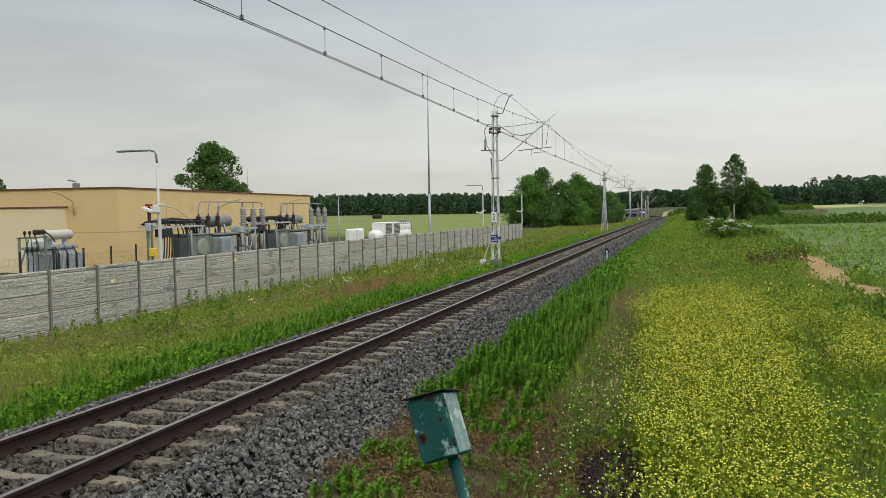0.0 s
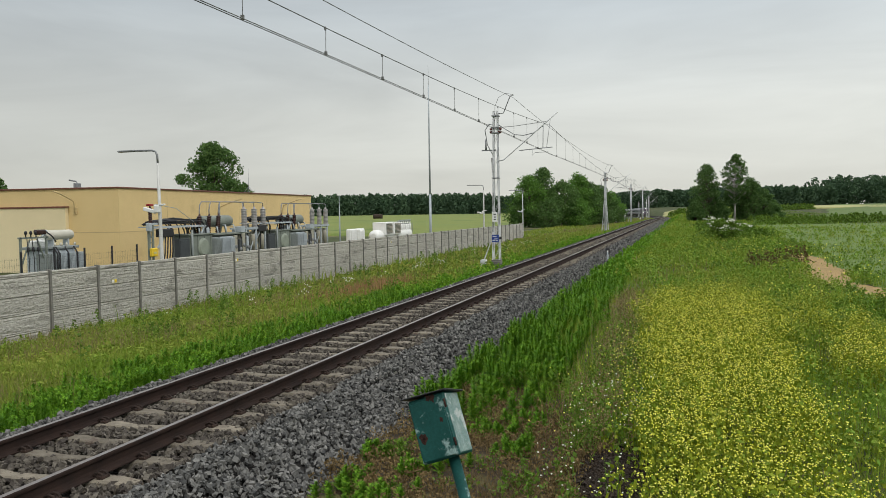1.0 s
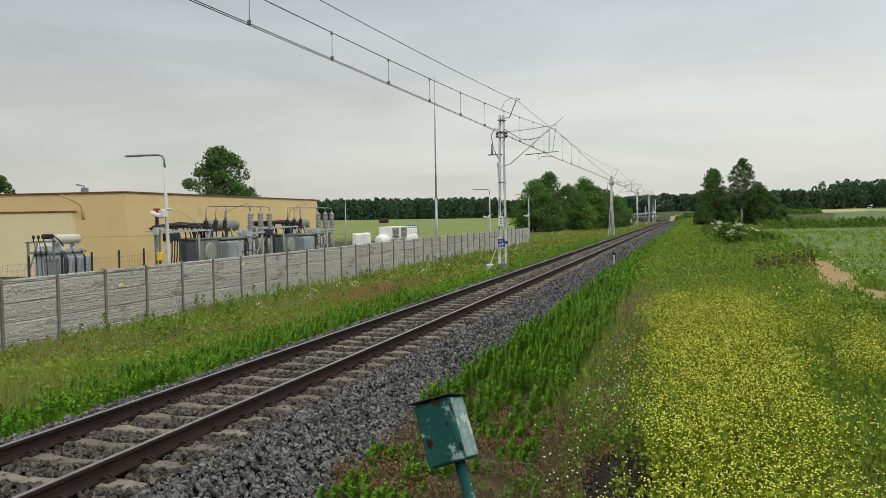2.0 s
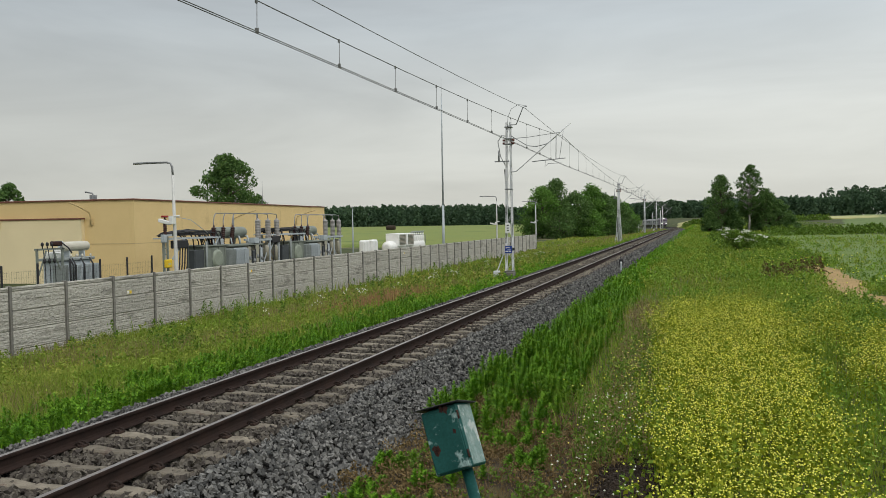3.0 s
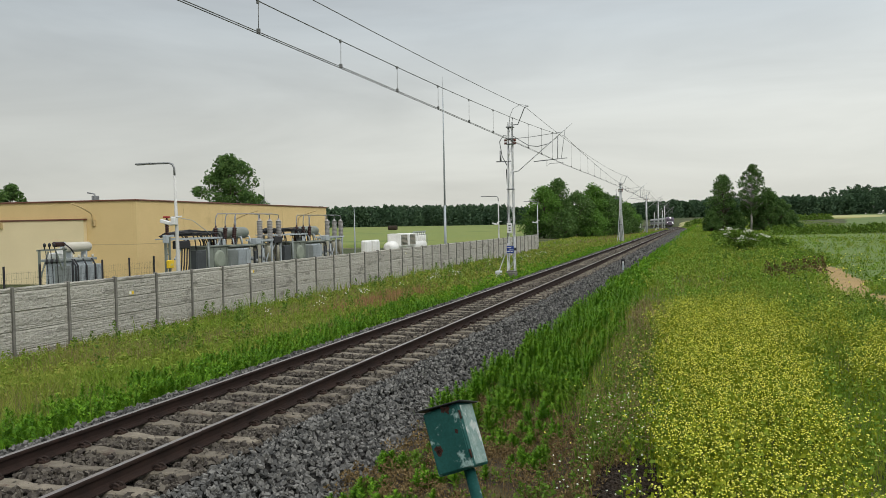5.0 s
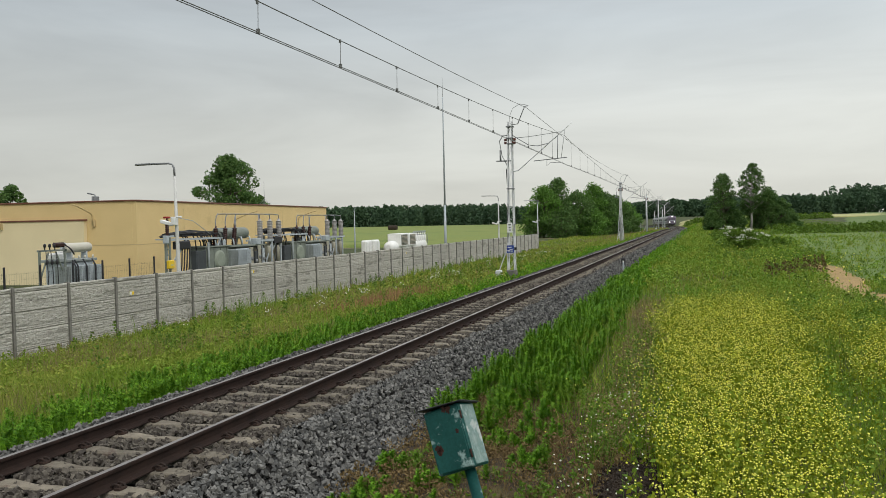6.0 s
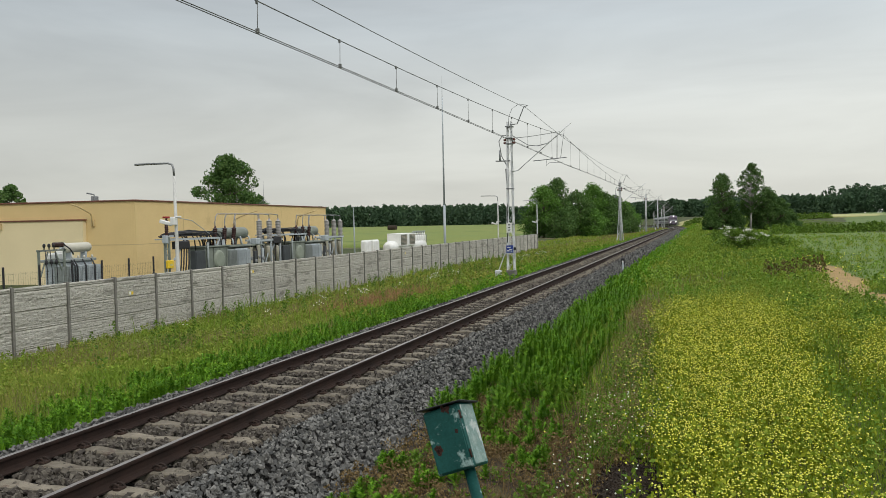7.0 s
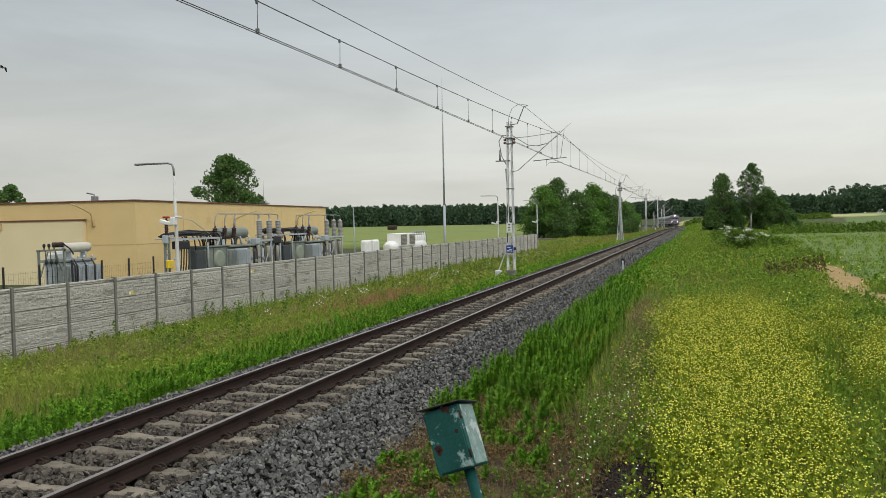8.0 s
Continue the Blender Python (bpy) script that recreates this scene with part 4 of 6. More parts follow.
def make_grasses():
    sow("lush_grass", "dense bright green grass strip at the ballast's foot", "grass", M_LUSH, -3.95, -1.3, 260, lush_right, lambda x, y: 0.17 + 0.06 * wave(x, y, 0.33, 22) + 0.0015 * y, seed=1, wide=0.9)
    sow("lush_grass", "dense bright green grass strip beside the track", "grass", M_LUSH, -10.6, -8.2, 520, lush_left, lambda x, y: 0.22 + 0.08 * wave(x, y, 0.35, 23), seed=2, lean=0.6)
    sow("meadow_grass", "yellowish-green rough grass before the concrete fence", "grass", M_GRASS, -24, -9.0, 420, lambda x, y: left_meadow(x, y) * (1 - 0.6 * red_patch(x, y)), lambda x, y: 0.25 + 0.09 * wave(x, y, 1.6), seed=3, lean=0.7)
    sow("dry_grass", "pale dry grass stalks among the green", "grass", M_DRY, -17.9, -9.2, 270, lambda x, y: left_meadow(x, y) * np.clip(0.25 + 0.75 * wave(x, y, 2.6, 3), 0, 1), 0.42, seed=4, lean=0.4, wide=0.6)
    sow("reddish_grass", "reddish-brown patch of seeding sorrel", "grass", M_RUST, -14.5, -9.4, 620, lambda x, y: left_meadow(x, y) * red_patch(x, y), 0.48, seed=5, lean=0.25, wide=0.8)
    sow("meadow_grass", "rough green meadow grass with weeds", "grass", M_MEADOW, -3.2, 26, 330, right_meadow, lambda x, y: 0.30 + 0.12 * wave(x, y, 2.3, 2), seed=6, lean=0.7)
    sow("tall_grass", "tall green grass growing up the concrete fence", "grass", M_MEADOW, -17.75, -14.8, 150, lambda x, y: smoothstep(18, 25, y) * smoothstep(80, 50, y) * np.clip(0.1 + 1.1 * wave(x, y, 1.5, 31), 0, 1) * smoothstep(-14.8, -16.6, x), 0.72, seed=17, lean=0.45, wide=0.8)
    sow("meadow_grass", "green grass on the inside of the bend", "grass", M_MEADOW, -12, 1, 330, lambda x, y: (y > 165) * (x < -2.6) * smoothstep(2.6, 3.4, x - track_x(y)), 0.34, seed=19, lean=0.7, wide=1.2)
    rng = np.random.default_rng(18)
    x, y = rng.uniform(-3.3, 6, 15000), rng.uniform(-5, 6.5, 15000)
    s = (x > -2.6) | (y < 0)
    v, f = blades(x[s], y[s], rng.uniform(0.12, 0.34, s.sum()), np.full(s.sum(), 0.012), rng, 0.8)
    tagged(new("meadow_grass", raw_mesh("meadow_grass", v, f, M_MEADOW)), "trodden green grass where the camera stands", "grass", kind="stuff")
    sow("field_grass", "short pale green grass of the open field", "grass", M_PALE, 4.5, 34, 170, lambda x, y: pale_zone(x, y) * (1 - sand_zone(x, y)), 0.16, seed=16, lean=0.9, wide=1.3)
    sow("dry_grass", "tan dry grass along the edge of the mustard", "grass", M_DRY, -3.9, 6, 110, lambda x, y: np.clip(0.95 * np.exp(-((x + 1.35 + 0.15 * wave(x, y, 2)) / 0.5) ** 2) * smoothstep(9, 12, y) * smoothstep(36, 20, y + 3 * wave(x, y, 2.5)) * np.clip(0.6 + 0.8 * wave(x, y, 0.8, 6), 0, 1) + 0.6 * np.exp(-((x + 0.3) / 1.0) ** 2 - ((y - 33) / 8) ** 2) + 0.35 * (x > 1) * np.clip(wave(x, y, 2.2, 4), 0, 1), 0, 1), 0.46, seed=7, lean=0.3, wide=0.6)
    sow("dry_grass", "short brown withered grass by the ballast", "grass", M_STRAW, -3.9, -0.8, 900, lambda x, y: smoothstep(-3.75, -3.45, x + 0.12 * wave(x, y, 0.6)) * smoothstep(13.5, 10, y) * np.clip(0.5 + 0.9 * wave(x, y, 0.9, 5), 0, 1), 0.13, seed=8, lean=1.2, y_to=14, wide=0.7)


make_grasses()


def make_weeds(name, label, material, xs, ys, height, leaf, per, seed, spread=0.12):
    """Leafy plants: a stem of blades with leaf clumps up it."""
    rng = np.random.default_rng(seed)
    n = len(xs)
    h = height * rng.uniform(0.6, 1.25, n)
    v1, f1 = blades(xs, ys, h, np.full(n, 0.012), rng, 0.2)
    u = rng.uniform(0.1, 1.0, (n, per))
    c = np.stack([xs[:, None] + rng.normal(0, spread, (n, per)) * (1.1 - u), ys[:, None] + rng.normal(0, spread, (n, per)) * (1.1 - u), (ground_z(xs, ys)[:, None] + u * h[:, None])], -1).reshape(-1, 3)
    v2, f2 = leaf_cards(c, leaf, rng)
    f2 = np.concatenate([f2[:, [0, 1, 2]], f2[:, [0, 2, 3]]]) + len(v1)
    return tagged(new(name, raw_mesh(name, np.concatenate([v1, v2]), np.concatenate([f1, f2]), material)), label, "plants", kind="stuff")


def make_plumes(name, label, material, xs, ys, height, needles, seed, width=0.055):
    """Horsetails: upright plumes of many thin whorled needles, tapering to the tip."""
    rng = np.random.default_rng(seed)
    n = len(xs)
    h = (height * rng.uniform(0.65, 1.2, n))[:, None]
    tilt = rng.normal(0, 0.10, (n, 2, 1))
    u = rng.uniform(0.05, 1.0, (n, needles))
    an = rng.uniform(0, 2 * np.pi, (n, needles))
    r = width * (1.15 - u) ** 0.7 * rng.uniform(0.6, 1.2, (n, needles)) * 1.5
    z0 = ground_z(xs, ys)[:, None] + u * h * 0.9
    cx, cy = xs[:, None] + tilt[:, 0] * u * h, ys[:, None] + tilt[:, 1] * u * h
    ox, oy, up = np.cos(an) * r, np.sin(an) * r, r * rng.uniform(0.15, 0.95, (n, needles)) + 0.012
    k = 0.0065 * width / 0.055
    a = np.stack([cx - np.sin(an) * k, cy + np.cos(an) * k, z0], -1)
    b = np.stack([cx + np.sin(an) * k, cy - np.cos(an) * k, z0 + 0.012], -1)
    c = np.stack([cx + ox, cy + oy, z0 + up], -1)
    v = np.stack([a, b, c], 2).reshape(-1, 3)
    return tagged(new(name, raw_mesh(name, v, np.arange(len(v)).reshape(-1, 3), material)), label, "plants", kind="stuff")


def make_flowers(name, label, material, c, size, seed):
    """Small round flower heads, eight faces each."""
    rng = np.random.default_rng(seed)
    o = np.array([[1, 0, 0], [0, 1, 0], [-1, 0, 0], [0, -1, 0], [0, 0, 0.9], [0, 0, -0.9]], float)
    f = np.array([[0, 1, 4], [1, 2, 4], [2, 3, 4], [3, 0, 4], [1, 0, 5], [2, 1, 5], [3, 2, 5], [0, 3, 5]])
    n = len(c)
    v = c[:, None, :] + o[None] * (size * rng.uniform(0.55, 1.35, (n, 6, 1)))
    f = (f[None] + (np.arange(n) * 6)[:, None, None]).reshape(-1, 3)
    return tagged(new(name, raw_mesh(name, v.reshape(-1, 3), f, material)), label, "flowers", kind="stuff")


def make_plants():
    rng = np.random.default_rng(31)
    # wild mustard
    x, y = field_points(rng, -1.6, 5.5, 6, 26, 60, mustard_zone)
    hx = 0.72 * rng.uniform(0.75, 1.15, len(x))
    make_weeds("mustard_plants", "flowering wild mustard with yellow-green stems", M_MUSTARD_LEAF, x, y, 0.66, 0.026, 36, 32, 0.15)
    k = 12
    a, r = rng.uniform(0, 2 * np.pi, (len(x), k)), rng.uniform(0.02, 0.24, (len(x), k))
    c = np.stack([x[:, None] + np.cos(a) * r, y[:, None] + np.sin(a) * r, ground_z(x, y)[:, None] + hx[:, None] * rng.uniform(0.62, 1.02, (len(x), k))], -1)
    make_flowers("mustard_flowers", "small bright yellow mustard flower heads", M_PETAL, c.reshape(-1, 3), 0.0098, 33)
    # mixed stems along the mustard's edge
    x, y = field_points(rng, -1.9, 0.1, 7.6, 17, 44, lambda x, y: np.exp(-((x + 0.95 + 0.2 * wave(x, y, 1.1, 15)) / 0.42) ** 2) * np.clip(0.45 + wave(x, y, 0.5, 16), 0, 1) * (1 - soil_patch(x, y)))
    make_weeds("edge_weeds", "mixed green leafy stems along the edge of the mustard", M_WEED, x, y, 0.5, 0.019, 46, 151, 0.10)
    c = np.stack([x + rng.normal(0, 0.06, len(x)), y + rng.normal(0, 0.06, len(x)), ground_z(x, y) + rng.uniform(0.36, 0.56, len(x))], -1)
    make_flowers("yellow_flowers", "a few yellow flower heads among edge weeds", M_PETAL, c, 0.012, 152)
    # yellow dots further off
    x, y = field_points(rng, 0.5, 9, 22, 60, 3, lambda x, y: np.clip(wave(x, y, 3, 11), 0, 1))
    c = np.stack([x, y, ground_z(x, y) + rng.uniform(0.35, 0.6, len(x))], -1)
    make_flowers("yellow_flowers", "scattered yellow meadow flowers", M_PETAL, c, 0.03, 34)
    # dark leafy weeds, near and in the meadow
    x, y = field_points(rng, -3.6, -0.6, 6, 14, 15, lambda x, y: np.clip(0.2 + wave(x, y, 0.7, 12), 0, 1) * (1 - soil_patch(x, y)))
    make_weeds("low_weeds", "low leafy green weeds in withered grass", M_WEED, x, y, 0.24, 0.020, 60, 35, 0.10)
    x, y = field_points(rng, -3.8, -0.8, 6, 13, 70, lambda x, y: np.clip(0.5 + wave(x, y, 0.6, 21), 0, 1) * (1 - soil_patch(x, y)))
    make_weeds("withered_weeds", "brown withered weed tangles by the ballast", M_STRAW, x, y, 0.17, 0.016, 40, 143, 0.11)
    cx, cy = np.repeat([4.1, 3.4, 4.9], 12), np.repeat([38.5, 36.0, 40.0], 12)
    make_weeds("dock_plants", "reddish-brown seeding dock in the meadow", M_DOCK, cx + rng.normal(0, 0.4, 36), cy + rng.normal(0, 0.5, 36), 0.75, 0.05, 40, 145, 0.15)
    tufts = lambda x, y: lush_right(x, y) * np.clip(0.3 + 1.5 * wave(x, y, 0.2, 41), 0, 1)
    rise = lambda x, y: 0.42 + 0.16 * wave(x, y, 0.5, 43)
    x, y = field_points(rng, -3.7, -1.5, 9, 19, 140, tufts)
    make_plumes("horsetails", "bushy bright green horsetails by the ballast", M_LUSH, x, y, rise(x, y), 140, 36, 0.082)
    x, y = field_points(rng, -3.7, -1.5, 19, 40, 70, tufts)
    make_plumes("horsetails", "bushy bright green horsetails along the line", M_LUSH, x, y, rise(x, y), 60, 37, 0.10)
    spots = np.array(((-2.7, 7.9), (-3.3, 7.4), (-3.5, 8.5), (-2.3, 9.4), (-1.9, 8.6), (-2.9, 9.1), (-2.0, 9.9), (-3.0, 6.9)))
    p = np.repeat(spots, 20, 0) + rng.normal(0, 1, (160, 2)) * (0.15, 0.17)
    make_plumes("horsetails", "separate green horsetail tufts in withered grass", M_LUSH, p[:, 0], p[:, 1], 0.20, 120, 38, 0.06)
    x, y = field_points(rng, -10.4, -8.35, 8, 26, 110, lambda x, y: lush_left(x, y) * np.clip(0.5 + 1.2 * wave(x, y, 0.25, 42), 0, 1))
    make_plumes("horsetails", "low bright green horsetails beside the track", M_LUSH, x, y, 0.31, 70, 39, 0.085)
    x, y = field_points(rng, -3.6, -1.6, 30, 75, 7, lush_right)
    make_weeds("horsetails", "bushy bright green horsetails along the line", M_LUSH, x, y, 0.42, 0.06, 40, 136, 0.14)
    x, y = field_points(rng, -10.6, -8.2, 7, 26, 10, lush_left)
    make_weeds("verge_weeds", "low bright green leafy growth beside the track", M_LUSH, x, y, 0.27, 0.028, 36, 137, 0.13)
    x, y = field_points(rng, -10.8, -8.2, 26, 80, 6, lush_left)
    make_weeds("verge_weeds", "low bright green leafy growth along the track", M_LUSH, x, y, 0.28, 0.055, 34, 138, 0.18)
    x, y = field_points(rng, -17.7, -9.4, 10, 30, 7, left_meadow)
    make_weeds("verge_weeds", "mixed yellow-green herbs in the rough grass", M_GRASS, x, y, 0.34, 0.034, 38, 139, 0.15)
    x, y = field_points(rng, -17.7, -9.4, 30, 95, 2.4, left_meadow)
    make_weeds("verge_weeds", "mixed yellow-green herbs along the fence", M_GRASS, x, y, 0.38, 0.065, 34, 140, 0.22)
    x, y = field_points(rng, -1.4, 8, 8, 30, 7, right_meadow)
    make_weeds("meadow_herbs", "mixed fresh green meadow herbs", M_MEADOW, x, y, 0.40, 0.034, 46, 141, 0.16)
    x, y = field_points(rng, -2.8, 20, 30, 100, 1.8, right_meadow)
    make_weeds("meadow_herbs", "mixed fresh green meadow herbs farther out", M_MEADOW, x, y, 0.42, 0.056, 44, 142, 0.28)
    x, y = field_points(rng, 0.2, 14, 16, 75, 2.4, lambda x, y: np.clip(0.2 + wave(x, y, 2.8, 13), 0, 1) * (1 - sand_zone(x, y)) * (1 - 0.9 * pale_zone(x, y)))
    make_weeds("meadow_weeds", "dark leafy clumps of meadow weeds", M_WEED, x, y, 0.55, 0.042, 64, 37, 0.24)
    x, y = field_points(rng, -17.6, -9.6, 12, 70, 2.4, lambda x, y: np.clip(0.1 + wave(x, y, 2.2, 14), 0, 1) * (0.4 + 0.6 * smoothstep(-13, -16, x)))
    make_weeds("fence_weeds", "tall leafy weeds along the concrete fence", M_WEED, x, y, 0.75, 0.036, 70, 38, 0.16)
    x, y = field_points(rng, -1.9, -0.5, 8.5, 24, 26, lambda x, y: np.exp(-((x + 0.85 + 0.045 * (y - 8)) / 0.4) ** 2))
    make_weeds("seeding_weeds", "tan seeding weeds along the edge of the mustard", M_DRY, x, y, 0.5, 0.016, 40, 146, 0.10)
    # white yarrow on the left verge and white weeds near the camera
    x, y = field_points(rng, -17.0, -11.0, 14, 60, 0.45, lambda x, y: np.clip(wave(x, y, 2.4, 15), 0, 1))
    k = 7
    c = np.stack([np.repeat(x, k), np.repeat(y, k), np.repeat(ground_z(x, y) + 0.55, k)], -1) + rng.normal(0, 1, (len(x) * k, 3)) * (0.10, 0.10, 0.06)
    make_flowers("white_flowers", "white yarrow heads in the rough grass", M_PETALW, c, 0.024, 39)
    x, y = field_points(rng, -1.25, -0.35, 6.5, 10.5, 7, lambda x, y: 0.5 + 0 * x)
    make_weeds("white_weeds", "tall thin weeds with small pale flowers", M_WEED, x, y, 0.62, 0.028, 26, 40, 0.10)
    k = 9
    c = np.stack([np.repeat(x, k), np.repeat(y, k), np.repeat(ground_z(x, y) + 0.5, k)], -1) + rng.normal(0, 1, (len(x) * k, 3)) * (0.09, 0.09, 0.12)
    make_flowers("white_flowers", "small white flowers beside the mustard", M_PETALW, c, 0.010, 41)


make_plants()


def make_patch(name, label, zone, x0, x1, y0, y1, material, nx, ny, lift):
    X, Y = np.meshgrid(np.linspace(x0, x1, nx), np.linspace(y0, y1, ny), indexing="ij")
    Z = ground_z(X, Y) - 0.05 + (lift + 0.05) * np.clip(zone(X, Y) * 1.6, 0, 1) + 0.015 * wave(X * 5, Y * 5, 1)
    idx = np.arange(X.size).reshape(X.shape)
    f = np.stack([idx[:-1, :-1], idx[1:, :-1], idx[1:, 1:], idx[:-1, 1:]], -1).reshape(-1, 4)
    tagged(new(name, raw_mesh(name, np.stack([X, Y, Z], -1).reshape(-1, 3), f, material, True)), label, "soil", kind="structure")


make_patch("sandy_path", "bare sandy path worn into the meadow", sand_zone, 3.0, 7.5, 25, 52, M_SAND, 50, 90, 0.03)
M_PALEG = mat("mown_field", (0.09, 0.145, 0.032), (0.12, 0.17, 0.04), 0.25, 0.95, 0.8, 0, 7, world_space=True, stain=(0.065, 0.11, 0.022), stain_scale=0.5, stain_at=0.56)
make_patch("open_field", "flat pale green mown field", pale_zone, 4.0, 62, 24, 118, M_PALEG, 90, 110, 0.09)
make_patch("soil_heap", "dark molehill of bare crumbly soil", soil_patch, -1.5, 0.1, 6.6, 10, M_SOIL, 60, 90, 0.07)


def litter_zone(x, y):
    return smoothstep(-4.1, -3.85, x + 0.1 * wave(x, y, 0.7)) * smoothstep(-0.5, -1.0, x + 0.2 * wave(x, y, 0.9, 2)) * smoothstep(14.5, 11, y + wave(x, y, 1.1, 4)) * smoothstep(-1.5, 2.5, y + wave(x, y, 1.3, 8))


make_patch("withered_strip", "brown withered grass litter beside the ballast", litter_zone, -4.4, 0.2, -3, 16.5, M_LITTER, 66, 220, 0.015)


def soil_clods():
    rng = np.random.default_rng(77)
    x, y = rng.normal(-0.72, 0.2, 2600), rng.normal(8.0, 0.5, 2600)
    ob = scatter_stones("soil_clods", x, y, ground_z(x, y) + 0.07 * np.clip(soil_patch(x, y) * 1.6, 0, 1) + rng.uniform(0, 0.03, 2600), 0.018, rng, M_SOIL, True)
    tagged(ob, "dark crumbly soil clods on the molehill", "soil", kind="stuff")


soil_clods()
# ---- trees and shrubs ----
def plant_trees():
    broad = "broad-leaved dark green tree with a rounded crown"
    for i, (x, y, h, r, n) in enumerate(((-62.6, 95, 13.0, 5.7, 9500), (-57.0, 93, 7.3, 3.0, 3500), (-86.0, 80, 9.2, 3.2, 4500))):
        make_tree("rounded dark green tree behind the substation building", (x, y, gz(x, y)), h, r, 84, int(n * 1.6), 0.19, 50 + i, M_LEAF_DARK, M_BARK, 0.15, top=0.22, clump=0.62)
    for i, (x, y, h, r, n) in enumerate(((-29.2, 150, 9.6, 3.0, 5200), (-27.0, 154, 11.2, 2.8, 5200), (-24.0, 158, 8.6, 3.2, 5200), (-22.0, 165, 10.4, 2.9, 5200), (-20.0, 168, 8.8, 3.0, 4800), (-18.6, 178, 8.3, 3.0, 4600), (-17.3, 190, 7.2, 2.6, 3600), (-30.8, 149, 5.5, 2.2, 2600), (-25.5, 148, 5.0, 2.6, 3000), (-21.3, 158, 5.2, 2.6, 3000), (-18.0, 170, 4.6, 2.2, 2400), (-16.2, 186, 4.2, 2.0, 2200))):
        t = make_tree("leafy green tree in the thicket beside the line", (x, y, gz(x, y)), h, r * 1.45, 90, int(n * 1.6), 0.19, 60 + i, M_LEAF_DARK if i % 3 else M_LEAF, M_BARK, 0.06, top=0.22, clump=0.8)
        tagged(t, group="trees of the thicket")
    make_tree("young dark green tree in the meadow", (3.2, 150, gz(3, 150)), 10.0, 3.2, 110, 8800, 0.15, 81, M_LEAF_DARK, M_BARK, 0.1, top=0.3, clump=0.62)
    make_tree("tall birch with a pale trunk and open crown", (8.0, 150, gz(8, 150)), 11.8, 2.6, 90, 7000, 0.14, 82, M_LEAF_DARK, M_BIRCH, 0.28, 0.05, top=0.12, clump=0.6)
    for i, (x, y, h, r) in enumerate(((11.0, 152, 7.4, 2.9), (13.2, 153, 5.4, 2.4), (1.4, 147, 3.6, 1.6), (5.6, 149, 3.6, 1.5), (9.4, 154, 6.2, 2.4), (14.6, 150, 3.0, 1.6))):
        make_tree("bushy dark green tree beside the birch", (x, y, gz(x, y)), h, r * 1.1, 80, 6000, 0.15, 83 + i, M_LEAF_DARK, M_BARK, 0.06, top=0.4, clump=0.66)


plant_trees()


def make_bush():
    rng = np.random.default_rng(96)
    b = thing("elder_bush", "spreading elder bush with flat white flower heads", "bush", pose(2.75, 62, gz(2.75, 62)))
    stems, cs, heads = Geo(), [], []
    for i in range(22):
        an, reach, top = i * 2.4 + rng.normal() * 0.2, rng.uniform(0.5, 1.95), rng.uniform(0.75, 1.95)
        if reach > 1.4:
            top = rng.uniform(0.9, 1.6)
        dx, dy = math.cos(an), math.sin(an)
        path = [np.array((dx * reach * u, dy * reach * u, top * (1 - (1 - u) ** 2))) for u in (0, 0.3, 0.6, 1.0)]
        stems.tube(path, [0.03, 0.022, 0.015, 0.008], 5)
        for u in np.linspace(0.3, 1.05, 9):
            c = np.array((dx * reach * u, dy * reach * u, top * (1 - (1 - min(u, 1)) ** 2) - 0.05))
            cs.append(c + rng.normal(0, 1, (16, 3)) * (0.17, 0.17, 0.09))
            if u > 0.55 and rng.uniform() < 0.62:
                heads.append(c + rng.normal(0, 0.08, 3) + np.array((0, 0, 0.15)))
    part("trunk", stems, M_BARK, b, "thin arching stems")
    v, f = leaf_cards(np.concatenate(cs), 0.085, rng)
    part("crown", raw_mesh("crown", v, f, M_WEED), None, b, "leafy crown")
    c = rng.normal(0, 1, (26, 3)) * (0.10, 0.10, 0.02)
    v, f = leaf_cards(c, 0.045, rng)
    head = raw_mesh("flower_head", v, f, M_PETALW)
    for p in heads:
        part("flower_head", head, None, b, "flat creamy white flower head", at=pose(*p, rng.uniform(-15, 15), rng.uniform(-15, 15), rng.uniform(0, 360)))
    # low scrub along the field's edge
    rng = np.random.default_rng(97)
    x, y = rng.uniform(9, 60, 420), rng.uniform(112, 128, 420)
    y = y + 0.35 * x
    make_weeds("scrub", "low dark scrub along the edge of the field", M_WEED, x, y, 1.15, 0.17, 46, 98, 0.5)
    x, y = rng.uniform(-7, 44, 260), rng.uniform(312, 326, 260)
    make_weeds("scrub", "low hedge of dark scrub before the ripening field", M_WEED, x, y, 1.9, 0.3, 40, 100, 0.7)
    x, y = rng.uniform(1.0, 6.5, 150), rng.uniform(64, 112, 150)
    make_weeds("scrub", "tall rough weeds and saplings in the meadow", M_WEED, x, y, 0.8, 0.13, 40, 99, 0.35)


make_bush()


# ---- lamp posts and the tall rod ----
def make_lamp():
    p = thing("lamp_post", "white-grey steel lamp post with a bent arm behind the fence", "lamp post", group="yard lamp posts")
    part("pole", Geo().tube([(0, 0, 0), (0, 0, 0.4), (0, 0, 3.6), (0, 0, 5.6)], [0.095, 0.09, 0.065, 0.05], 10), M_POLE, p)
    part("arm", Geo().tube([(0, 0, 5.6), (-0.01, 0, 5.9), (-0.08, 0, 6.05), (-0.25, 0, 6.1), (-1.1, 0, 6.12)], 0.04, 8), M_GALVD, p)
    part("lamp_head", Geo().box((-1.4, 0, 6.125), (0.75, 0.2, 0.075), ch=0.02), M_GALVD, p, "flat grey lamp head")
    return p


